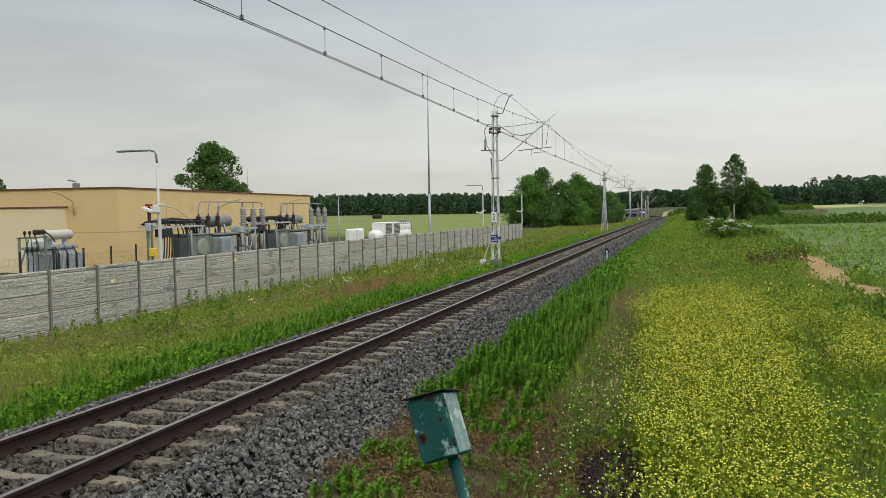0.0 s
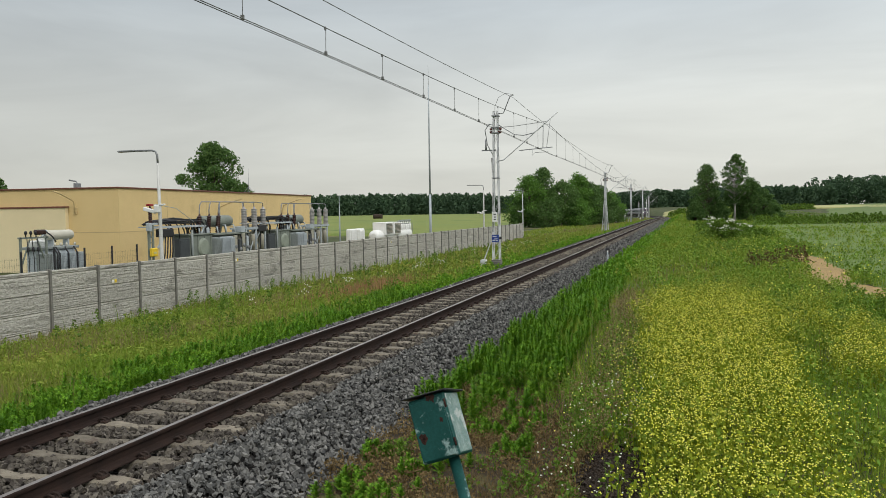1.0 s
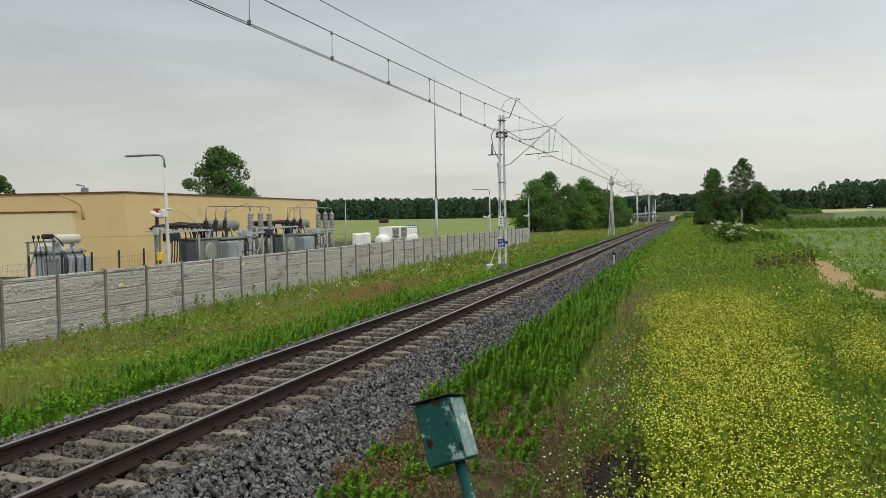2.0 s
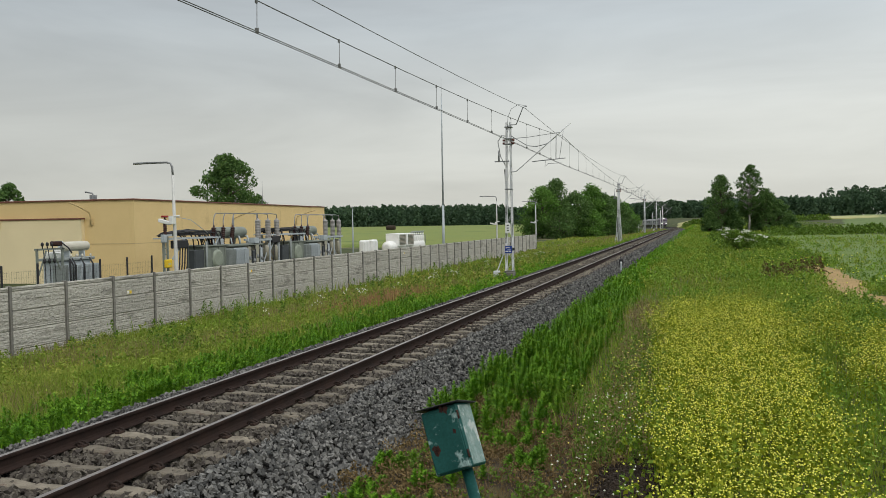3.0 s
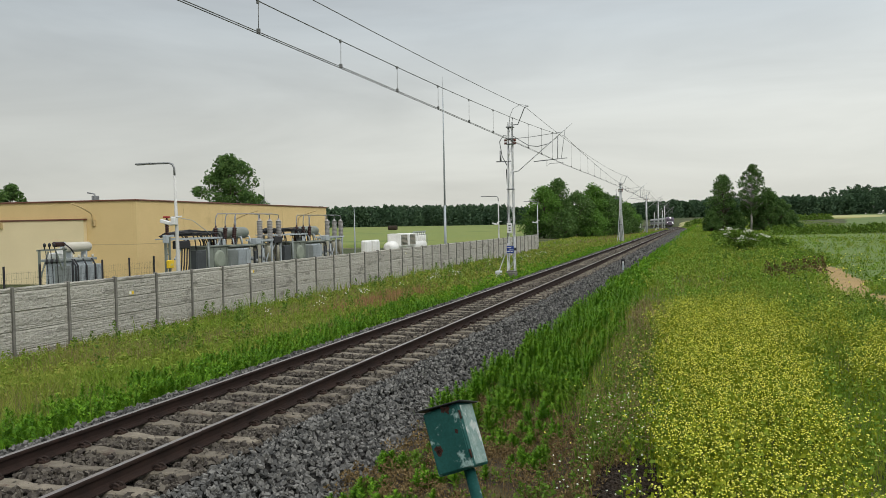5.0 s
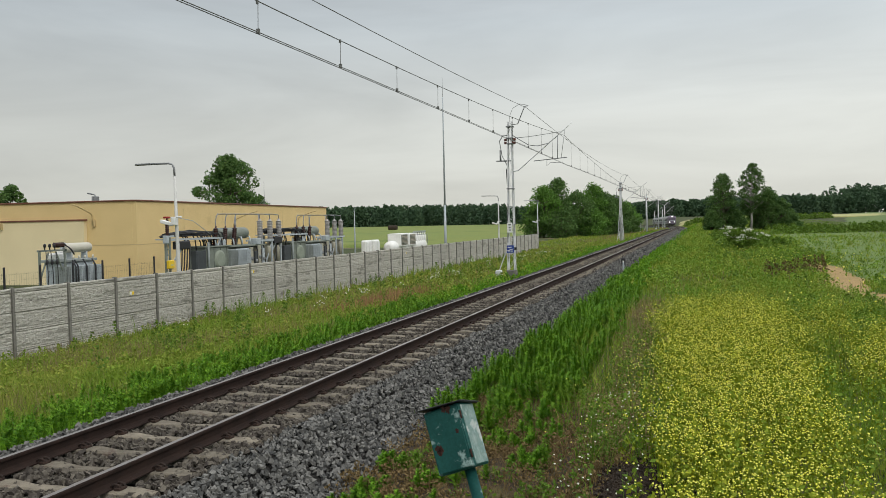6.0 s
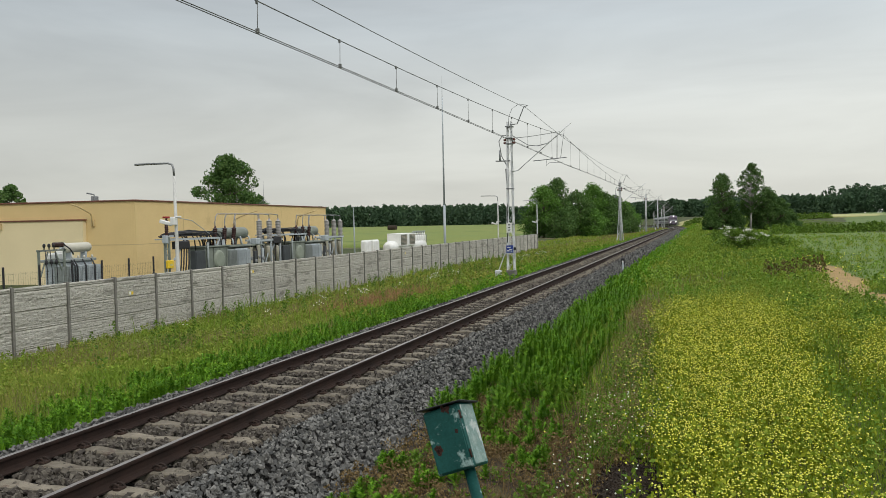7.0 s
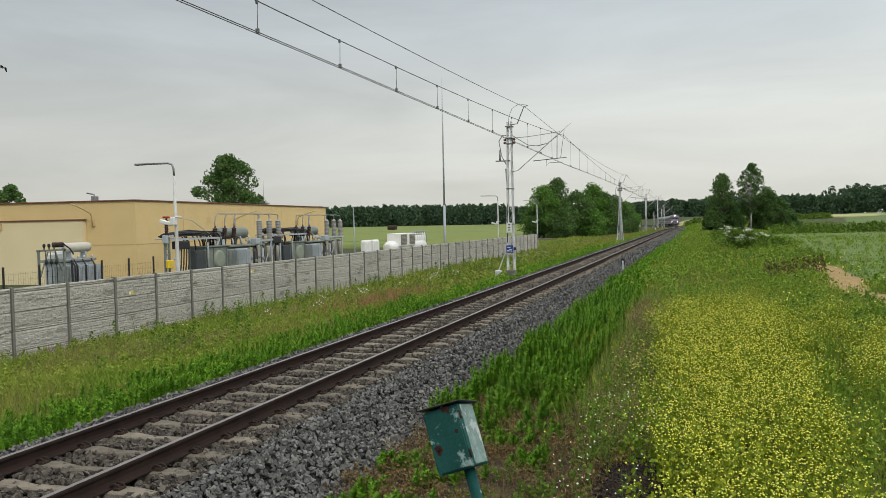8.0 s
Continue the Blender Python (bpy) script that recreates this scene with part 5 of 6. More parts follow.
lamp = make_lamp()
lamp.matrix_basis = pose(-19.4, 25.8, -1.29, 0, -0.8, 0)
copy_thing(lamp, pose(-19.9, 78.2, -1.29))
copy_thing(lamp, pose(-20.5, 101.1, -1.35))
for x, y in ((-27.0, 322.0), (-30.0, 350.0), (-33.0, 380.0)):
    copy_thing(lamp, pose(x, y, gz(x, y)))


def make_camera_box(at):
    c = thing("surveillance_camera", "white surveillance camera and bracket on the lamp post", "camera", at)
    part("housing", Geo().box((-0.35, 0, 0), (0.55, 0.13, 0.14), pose(0, 0, 0, 0, 14), ch=0.02), M_WHITE, c)
    part("bracket", Geo().bar((0, 0, 0.0), (-0.2, 0, 0.0), 0.06).box((0.0, 0, 0.05), (0.2, 0.2, 0.3), ch=0.02).tube([(0.05, 0, 0.2), (0.35, 0, 0.22)], 0.03, 6), M_WHITE, c)


make_camera_box(pose(-19.45, 25.65, 2.5))
for x, y in ((-19.95, 78.1), (-20.55, 101.0)):
    make_camera_box(pose(x, y, 2.0))
rod = thing("lightning_mast", "tall slender grey lightning mast in the yard", "mast", pose(-21.0, 64.0, -1.3))
part("pole", Geo().tube([(0, 0, 0), (0, 0, 5.0)], [0.12, 0.10], 10), M_GREYL, rod)
part("upper_pole", Geo().tube([(0, 0, 5.0), (0, 0, 11), (0, 0, 14.2)], [0.085, 0.06, 0.045], 8), M_GREYL, rod)
part("spike", Geo().tube([(0, 0, 14.2), (0, 0, 15.95)], [0.02, 0.008], 6), M_GALVD, rod)


# ---- substation yard ----
def yard_ground():
    ob = new("yard_surface", Geo().box((-27.5, 51.5, YARD_Z - 0.05), (18.5, 77.0, 0.12)).mesh("yard_surface", mat("yard_gravel", (0.30, 0.29, 0.27), (0.24, 0.23, 0.215), 3, 0.95, 0.6, 0, 40)))
    tagged(ob, "grey gravel surface of the substation yard", "ground", kind="structure")


yard_ground()


def ribbed(h, r, n):
    """Profile of a ribbed insulator."""
    prof = [(r * 0.75, 0.0)]
    for i in range(n):
        z = h * (i + 0.5) / n
        prof += [(r * 0.75, z - h * 0.3 / n), (r, z), (r * 0.75, z + h * 0.25 / n)]
    return prof + [(r * 0.4, h), (r * 0.25, h + 0.12)]


fin_light = Geo().box((0, 0, 0), (0.5, 0.03, 1.75), ch=0.008).mesh("fin", M_GREYL)
fin_dark = Geo().box((0, 0, 0), (0.5, 0.03, 1.75), ch=0.008).mesh("fin", M_GREY)


def make_transformer():
    """Large power transformer, local y along the railway, front towards +x, 8.4 m long."""
    t = thing("power_transformer", "large green-grey power transformer with radiators, conservator and bushings", "transformer", group="power transformers")
    part("plinth", Geo().box((-0.8, 4.1, 0.12), (1.8, 8.6, 0.26), ch=0.02), M_POST, t)
    cab = part("control_cabinet", Geo().box((-0.2, -0.45, 1.2), (0.35, 0.9, 2.2), ch=0.02), M_DARK, t, "dark grey control cabinet")
    part("cabinet_door", Geo().box((-0.012, -0.45, 1.25), (0.03, 0.8, 1.9), ch=0.008), M_DARK, cab)
    tank = part("tank", Geo().box((-0.62, 1.1, 1.35), (1.14, 2.2, 2.2), ch=0.04), M_GREYG, t, "green-grey steel tank")
    fl = Geo().box((-0.62, 1.1, 2.49), (1.3, 2.4, 0.08), ch=0.015)
    for k in range(4):
        fl.box((-0.03, 0.15 + 0.62 * k, 1.35), (0.05, 0.06, 2.1))
    part("tank_rim", fl, M_GREYG, tank)
    part("inspection_cover", Geo().lathe([(0.52, 0.0), (0.52, 0.05), (0.46, 0.07), (0.40, 0.13)], 24, pose(-0.05, 1.25, 1.75, 0, 90, 0)), M_HATCH, tank, "round bolted inspection cover")
    part("valve_pipe", Geo().tube([(0.06, 0.1, 0.5), (0.06, 0.1, 2.75)], 0.06, 8), M_GREY, tank)
    tank2 = part("second_tank", Geo().box((-0.85, 4.2, 1.3), (1.0, 3.9, 2.1), ch=0.04), M_GREYG, t)
    part("tank_cover", Geo().box((-0.75, 4.2, 2.42), (1.4, 4.1, 0.09), ch=0.015), M_GREYG, tank2)
    for i, y in enumerate((2.55, 3.4, 4.1)):
        w = 0.78 if i in (0, 1) else 0.46
        r = Geo().tube([(-0.1, y - w / 2, 0.45), (-0.45, y - w / 2, 0.45), (-0.45, y - w / 2, 2.22), (-0.1, y - w / 2, 2.22), (-0.1, y + w / 2, 2.22)], 0.06, 8)
        rad = part("radiator", r, M_GREY if i == 0 else M_GREYL, t, "pale blue-grey ribbed radiator" if i else "dark ribbed radiator")
        for k in range(7):
            part("fin", fin_dark if i == 0 else fin_light, None, rad, at=pose(-0.14, y + (k - 3) * w / 7, 1.32))
    for y, w, h, m in ((4.62, 0.34, 2.0, M_BEIGE), (5.12, 0.26, 1.75, M_DARK), (5.5, 0.36, 2.1, M_BEIGE), (5.98, 0.22, 1.9, M_GREYL)):
        unit = part("valve_cabinet", Geo().box((-0.22, y, 0.3 + h / 2), (0.4, w, h), ch=0.025), m, t, "narrow beige-grey valve and drive cabinet")
        part("flange", Geo().lathe([(0.12, 0), (0.12, 0.04), (0.06, 0.07)], 12, pose(-0.03, y, 0.3 + h * 0.66, 0, 90, 0)), M_GALVD, unit)
        part("conduit", Geo().tube([(-0.05, y + w / 2 + 0.05, 0.3), (-0.05, y + w / 2 + 0.05, 2.1), (-0.2, y + w / 2 + 0.05, 2.45)], 0.035, 6), M_BLACK, unit, "black conduit")
    con = part("conservator", Geo().lathe([(0.02, -0.03), (0.30, 0.0), (0.34, 0.08), (0.34, 2.95), (0.30, 3.05), (0.02, 3.09)], 20, pose(-0.95, 2.3, 3.18, -90, 0, 0)), M_GREYG, t, "grey horizontal oil conservator drum")
    for y in (3.0, 4.7):
        part("support", Geo().bar((-1.15, y, 2.45), (-1.05, y, 2.95), 0.07).bar((-0.75, y, 2.45), (-0.85, y, 2.95), 0.07), M_GREYG, con)
    for y in (1.35, 2.3, 3.25):
        b = part("bushing", Geo().lathe(ribbed(1.0, 0.155, 9), 12, pose(-0.4, y, 2.52, 0, 6, 0)), M_INSUL, t, "dark brown ribbed bushing")
        part("terminal", Geo().tube([(0, 0, 0), (0, 0, 0.3)], 0.03, 6), M_GALVD, b, at=pose(-0.3, y, 3.6))
    fr = Geo()
    for y in (6.2, 7.4, 8.5):
        for x in (-0.3, -1.2):
            fr.bar((x, y, 0.2), (x, y, 2.62), 0.1)
        fr.bar((-0.3, y, 2.6), (-1.2, y, 2.6), 0.1)
        fr.bar((-0.3, y, 0.6), (-1.2, y, 2.4), 0.05)
    for x in (-0.3, -1.2):
        fr.bar((x, 5.9, 2.68), (x, 8.8, 2.68), 0.12)
        fr.bar((x, 6.2, 0.5), (x, 7.4, 2.5), 0.05)
    part("support_frame", fr, M_GREYL, t, "pale steel support frame")
    for y in (6.2, 7.4, 8.5):
        part("post_insulator", Geo().lathe(ribbed(1.2, 0.21, 12), 12, pose(-0.4, y, 2.72)), M_INSULG, t, "grey ribbed post insulator")
        part("switch_unit", Geo().box((-0.75, y + 0.3, 1.5), (0.4, 0.34, 1.9), ch=0.03).lathe([(0.13, 0), (0.13, 0.9), (0.08, 1.0)], 10, pose(-0.35, y - 0.3, 1.3)), M_BEIGE, t, "beige-grey switch pole")
    bus = Geo()
    for y0, y1 in ((1.35, 6.2), (2.3, 7.4), (3.25, 8.5)):
        bus.tube([(-0.3, y0, 3.85), (-0.35, y0 + 0.15, 4.15), (-0.55, y0 + 0.6, 4.32), (-0.5, y1 - 0.6, 4.33), (-0.4, y1, 4.27), (-0.4, y1, 4.0)], 0.03, 6)
    for y in (4.3, 6.9):
        bus.tube([(-0.9, y, 2.5), (-0.9, y, 4.35)], 0.03, 6)
    part("busbar", bus, M_GALVD, t, "bent grey busbar tubes")
    pip = Geo()
    for k in range(5):
        y = 1.2 + k * 0.9
        pip.tube([(-0.2, y, 2.5), (-0.25, y, 2.8), (-0.5, y + 0.3, 2.95), (-1.0, y + 0.5, 2.9)], 0.045, 6)
    pip.box((-0.2, 5.4, 2.65), (0.4, 0.5, 0.35), ch=0.02).box((-0.3, 1.9, 2.68), (0.35, 0.3, 0.3), ch=0.02)
    part("pipework", pip, M_GREYL, t)
    return t


tr = make_transformer()
tr.matrix_basis = pose(-26.0, 37.0, YARD_Z)
copy_thing(tr, pose(-26.3, 46.9, YARD_Z - 0.05))
spike = thing("lightning_spike", "thin pale lightning spike on the switch frame", "rod", pose(-26.4, 57.3, YARD_Z))
part("spike", Geo().tube([(0, 0, 0), (0, 0, 2.7), (0, 0, 4.9)], [0.08, 0.06, 0.012], 8), M_GREYL, spike)


def make_cables(y0, x0, length, seed):
    rng = random.Random(seed)
    c = thing("cable_bridge", "thick black cables on a steel cable tray to the building", "cable tray", pose(x0, y0, YARD_Z))
    tray = Geo().box((-0.5, length / 2, 2.98), (0.9, length, 0.06)).bar((0.0, 0.0, 2.95), (0.0, length, 2.95), 0.08).bar((-0.6, 0.4, 0), (-0.6, 0.4, 2.95), 0.12).bar((-0.6, length - 0.3, 0), (-0.6, length - 0.3, 2.95), 0.12).bar((0.0, 0.3, 1.9), (0.0, 1.3, 2.9), 0.07).bar((0.0, length - 1.0, 1.7), (0.0, length - 0.2, 2.9), 0.07)
    part("tray", tray, M_GREYL, c, "pale steel tray and posts")
    for k in range(24):
        y0c = rng.uniform(0.0, 0.5)
        z, x = 3.08 + 0.22 * rng.random(), rng.uniform(-0.85, -0.05)
        y1c = length * (0.12 + 0.95 * rng.random()) + 0.5
        drop = rng.uniform(0.6, 1.5)
        pts = [(x, y0c, z), (x + 0.02, y0c + (y1c - y0c) * 0.35, z + rng.uniform(0, 0.12)), (x, y0c + (y1c - y0c) * 0.7, z + rng.uniform(0.02, 0.15)), (x + 0.05, y1c - 0.15, z + 0.03), (x + 0.1, y1c + 0.1, z - 0.35 * drop), (x + 0.1, y1c + 0.2, z - drop)]
        part("cable", Geo().tube(pts, 0.034, 6), M_BLACK, c, "thick black cable")
    for k in range(4):
        y = 0.9 + k * 0.22
        part("cable", Geo().tube([(0.05, y, 2.7), (0.05, y - 0.1, 1.6), (0.0, y - 0.35, 0.1)], 0.035, 6), M_BLACK, c, "thick black cable")
    part("junction_box", Geo().box((0.0, 0.9, 2.66), (0.4, 1.0, 0.42), ch=0.03), M_BLACK, c, "black cable-end box")


make_cables(34.2, -26.2, 4.6, 1)
make_cables(44.2, -26.4, 5.2, 2)


def make_disconnector():
    d = thing("disconnector_post", "grey steel post with a reddish-brown insulator and switch", "switchgear", pose(-26.0, 33.7, YARD_Z))
    g = Geo()
    for sx in (-0.16, 0.16):
        g.bar((0, sx, 0), (0, sx, 3.1), 0.09)
    for k in range(9):
        g.box((0.0, 0.0, 0.4 + k * 0.3), (0.06, 0.34, 0.06))
    part("lattice_post", g, M_GREYG, d)
    part("insulator", Geo().lathe(ribbed(0.85, 0.11, 8), 12, pose(0, 0.0, 3.15)), M_INSUL, d, "reddish-brown ribbed insulator")
    part("switch_arm", Geo().bar((0, -0.3, 3.15), (0, 0.5, 3.15), 0.1).box((0.1, -0.25, 3.0), (0.25, 0.2, 0.4), ch=0.02).tube([(0, 0, 4.05), (0, 0.5, 4.15), (0.1, 2.0, 3.95), (0.2, 3.4, 3.2)], 0.018, 5), M_GREYL, d)
    part("red_cap", Geo().box((0, 0, 4.12), (0.2, 0.35, 0.1), ch=0.02), M_RED, d)
    y = thing("yellow_box", "small yellow switch box on the steel post", "box", pose(-25.82, 33.65, 0.42))
    part("case", Geo().box((0, 0, 0), (0.18, 0.44, 0.42), ch=0.03), M_YELLOW, y)
    part("plate", Geo().box((0.094, 0, -0.02), (0.01, 0.22, 0.10)), M_LABEL, y)


make_disconnector()


M_CREAM = mat("cream_paint", (0.52, 0.50, 0.42), (0.46, 0.44, 0.37), 3, 0.5, 0.1, 0, 60)


def make_small_transformer():
    t = thing("auxiliary_transformer", "pale grey auxiliary transformer with a white conservator drum", "transformer", pose(-27.0, 27.5, YARD_Z))
    tank = part("tank", Geo().box((-0.45, 1.15, 1.15), (0.75, 2.1, 2.0), ch=0.04), M_GREYL, t)
    part("tank_cover", Geo().box((-0.45, 1.15, 2.22), (0.95, 2.4, 0.12), ch=0.02), M_GREY, tank)
    for y in (0.25, 1.1, 1.65, 2.15):
        rad = part("radiator", Geo().tube([(0.0, y - 0.2, 1.9), (0.0, y + 0.2, 1.9)], 0.05, 8), M_GREYL if y > 0.5 else M_GREY, t, "blue-grey ribbed radiator")
        for k in range(6):
            part("fin", fin_light if y > 0.5 else fin_dark, None, rad, at=pose(0.02, y + (k - 2.5) * 0.075, 1.1))
    con = part("conservator", Geo().lathe([(0.02, -0.02), (0.19, 0.0), (0.225, 0.06), (0.225, 1.5), (0.19, 1.57), (0.02, 1.6)], 18, pose(-0.45, 0.8, 2.78, -90, 0, 0)), M_CREAM, t, "white horizontal conservator drum")
    part("end_cap", Geo().lathe([(0.12, 0), (0.12, 0.05), (0.05, 0.08)], 12, pose(-0.45, 0.81, 2.78, 90, 0, 0)), M_GALVD, con)
    for y in (1.15, 2.05):
        part("support", Geo().box((-0.45, y, 2.42), (0.3, 0.08, 0.35)), M_GREYL, con)
    part("valve_group", Geo().box((-0.35, 0.3, 2.42), (0.5, 0.7, 0.3), ch=0.05).lathe([(0.1, 0), (0.16, 0.1), (0.1, 0.25)], 10, pose(-0.3, 0.45, 2.5)), M_WHITE, t)
    for y in (0.72, 0.86, 1.38, 1.92):
        part("oil_pipe", Geo().tube([(0.3, y, 0.1), (0.3, y, 1.95), (0.1, y, 2.25)], 0.035, 6), M_BLACK, t, "black vertical pipe")
    part("inlet_pipe", Geo().tube([(-0.3, 0.55, 2.3), (-0.3, 0.5, 2.75), (-0.3, 0.75, 3.0), (-0.45, 0.95, 2.95)], 0.04, 6), M_GREYL, t)
    for y in (1.0, 1.35, 1.7, 2.2):
        part("fitting", Geo().lathe([(0.04, 0), (0.055, 0.08), (0.03, 0.15)], 8, pose(-0.1, y, 2.28)), M_CREAM, t, "small pale fitting")
    f = thing("insulator_frame", "steel frame with black insulators and hanging cables", "switchgear", pose(-26.8, 26.2, YARD_Z))
    g = Geo().bar((0, 0.1, 0), (0, 0.1, 2.75), 0.08).bar((0, 1.5, 0), (0, 1.5, 2.75), 0.08).bar((0, 0.0, 2.72), (0, 1.6, 2.72), 0.08).bar((0, 0.15, 1.6), (0, 0.6, 2.65), 0.05).bar((0, 1.45, 1.6), (0, 1.0, 2.65), 0.05)
    part("frame", g, M_GREYG, f)
    for y in (0.35, 0.62, 0.9):
        part("insulator", Geo().lathe([(0.025, 0), (0.025, 0.1), (0.062, 0.14), (0.062, 0.22), (0.03, 0.27)], 10, pose(0.05, y, 2.75)), M_BLACK, f)
        part("insulator", Geo().lathe([(0.025, 0), (0.06, 0.06), (0.06, 0.17), (0.025, 0.24)], 10, pose(0.1, y + 0.05, 2.1)), M_BLACK, f)
        part("cable", Geo().tube([(0.1, y, 2.7), (0.14, y + 0.04, 1.9), (0.1, y + 0.1, 0.1)], 0.018, 6), M_BLACK, f)
    part("insulator_row", Geo().box((0.02, 1.15, 2.95), (0.24, 0.55, 0.22), ch=0.05), M_INSUL, f)
    part("cable", Geo().tube([(0.05, 1.4, 3.0), (0.1, 1.75, 2.75), (0.1, 1.95, 2.5)], 0.03, 6), M_BLACK, f)


make_small_transformer()


def make_mesh_fence():
    f = thing("mesh_fence", "thin dark wire-mesh yard fence on slender posts", "fence", pose(-22.0, 18.0, YARD_Z))
    for k in range(7):
        y = 0.6 + 1.5 * k
        part("post", Geo().box((0, y, 1.2), (0.06, 0.06, 2.42), ch=0.008), M_BLACK, f)
        if k < 6:
            g = Geo()
            for i in range(11):
                g.box((0, y + 0.75, 0.15 + 0.2 * i), (0.004, 1.5, 0.004))
            for i in range(1, 15):
                g.box((0, y + i * 0.1, 1.15), (0.003, 0.003, 2.1))
            part("mesh_panel", g, M_BLACK, f)


make_mesh_fence()


def make_cabinets():
    for y in (60.7, 62.45):
        c = thing("white_cabinet", "white outdoor switch cabinet with a rounded top", "cabinet", pose(-27.0, y, YARD_Z), "white cabinets in the yard")
        body = part("body", Geo().box((-0.25, 0.75, 1.1), (0.5, 1.2, 2.1), ch=0.10), M_WHITE, c)
        for k in (0.47, 1.03):
            part("door", Geo().box((0.008, k, 1.1), (0.03, 0.52, 1.75), ch=0.01), M_WHITE, body)
        part("label_plate", Geo().box((0.028, 0.45, 0.9), (0.01, 0.3, 0.35)), M_GREYL, body, "grey plate")
        part("plinth", Geo().box((-0.25, 0.75, 0.03), (0.55, 1.24, 0.1)), M_POST, c)


make_cabinets()


M_LOUVRE = mat("beige_louvre", (0.40, 0.37, 0.30), (0.34, 0.31, 0.25), 3, 0.6, 0.1, 0, 60)


def make_cooler():
    c = thing("white_plant_unit", "white compact plant unit with louvres and a row of pipes", "machine", pose(-30.0, 75.4, YARD_Z))
    part("base_tank", Geo().lathe([(0.3, 0.0), (0.62, 0.25), (0.66, 0.6), (0.66, 10.0), (0.62, 10.4), (0.3, 10.7)], 18, pose(-1.0, 0, 1.0, -90, 0, 0)), M_WHITE, c, "long white horizontal tank")
    for y, w, h in ((2.5, 2.1, 1.35), (5.0, 2.0, 1.35)):
        b = part("housing", Geo().box((-0.9, y, 1.75), (1.5, w, h), ch=0.04), M_WHITE, c)
        # Flat darker plate on the housing; its colour stands for a shaded hollow.
        part("louvre_recess", Geo().box((-0.14, y, 1.78), (0.03, w * 0.82, h * 0.8)), M_GREYG, b, "flat grey-green plate standing for the shade behind the louvres")
        for k in range(8):
            part("louvre", Geo().box((-0.10, y, 1.30 + k * 0.135), (0.06, w * 0.80, 0.05), pose(0, 0, 0, 0, 25)), M_LOUVRE, b, "beige-grey louvre")
    for k in range(6):
        y = 6.8 + 0.72 * k
        p = part("pipe_stack", Geo().lathe([(0.2, 0), (0.2, 0.8), (0.1, 0.9), (0.1, 1.15)], 10, pose(-0.7, y, 1.25, 0, 0, 0)), M_WHITE, c)
        part("vent_cap", Geo().bar((-0.7, y - 0.28, 2.42), (-0.7, y + 0.3, 2.58), 0.16, 0.12, ch=0.02), M_GREYG, p, "dark slanting cap")
    part("handrail", Geo().tube([(-0.3, 6.0, 2.2), (-0.3, 10.2, 2.2)], 0.03, 6).tube([(-0.3, 6.0, 1.4), (-0.3, 6.0, 2.2)], 0.03, 6).tube([(-0.3, 10.2, 1.2), (-0.3, 10.2, 2.2)], 0.03, 6), M_GALVD, c)


make_cooler()
bale = thing("hay_bale", "dark round bale lying far out in the field", "bale", pose(-120, 293, gz(-120, 293) + 0.4))
part("bale", Geo().lathe([(0.4, 0), (1.0, 0.05), (1.05, 0.2), (1.05, 3.3), (1.0, 3.45), (0.4, 3.5)], 18, pose(0, 0, 0.95, 0, 90, 0)), M_SOIL, bale)


# ---- small things by the line ----

def make_fence_labels():
    for y, z in ((21.15, 0.20), (28.6, 0.40), (47.0, 0.34)):
        s = thing("warning_label", "small yellow and white warning label on the concrete fence", "label", pose(FENCE_X + 0.09 - (y - FENCE_Y) * 0.013, y, z, 0, 0, 0.7))
        part("plate", Geo().box((0, 0, 0), (0.006, 0.22, 0.12)), M_LABEL, s)
        part("mark_bars", Geo().box((0.005, -0.06, 0), (0.004, 0.1, 0.09)), M_WHITE, s, "white field")
        part("symbol", Geo().box((0.005, 0.06, 0.0), (0.004, 0.09, 0.09)), M_YELLOW, s, "yellow sign")


make_fence_labels()


def make_marker():
    m = thing("line_marker", "short white marker post with a black head beside the ballast", "post", pose(-4.02, 42.1, -0.62))
    part("post", Geo().box((0, 0, 0.3), (0.09, 0.09, 0.62), ch=0.012), M_GREYL, m)
    part("head", Geo().box((0, 0, 0.66), (0.22, 0.07, 0.36), ch=0.04), M_BLACK, m, "black rounded head")
    part("face", Geo().box((0, -0.035, 0.63), (0.08, 0.01, 0.13), ch=0.003), M_WHITE, m, "white mark")


make_marker()
for x, y, h in ((-15.8, 186.0, 2.5), (-14.1, 190.0, 2.5)):
    w = thing("white_post", "plain white post standing beside the line", "post", pose(x, y, gz(x, y)), "white posts")
    part("post", Geo().box((0, 0, h / 2), (0.3, 0.3, h), ch=0.03), M_WHITE, w)
    part("cap", Geo().box((0, 0, h + 0.03), (0.38, 0.38, 0.1), ch=0.02), M_WHITE, w)

M_BOX = mat("chipped_teal_paint", (0.007, 0.055, 0.048), (0.014, 0.08, 0.07), 5, 0.6, 0.08, 0, 70, stain=(0.24, 0.34, 0.32), stain_scale=8, stain_at=0.56, spec=0.2)
M_BOXSIDE = mat("faded_teal_paint", (0.24, 0.31, 0.29), (0.06, 0.16, 0.145), 9, 0.6, 0.35, 0, 70, stain=(0.40, 0.44, 0.42), stain_scale=9, stain_at=0.52)
M_CORR = mat("corroded_patch", (0.028, 0.013, 0.011), (0.06, 0.025, 0.017), 30, 0.9, 0.6, 0.1, 120)


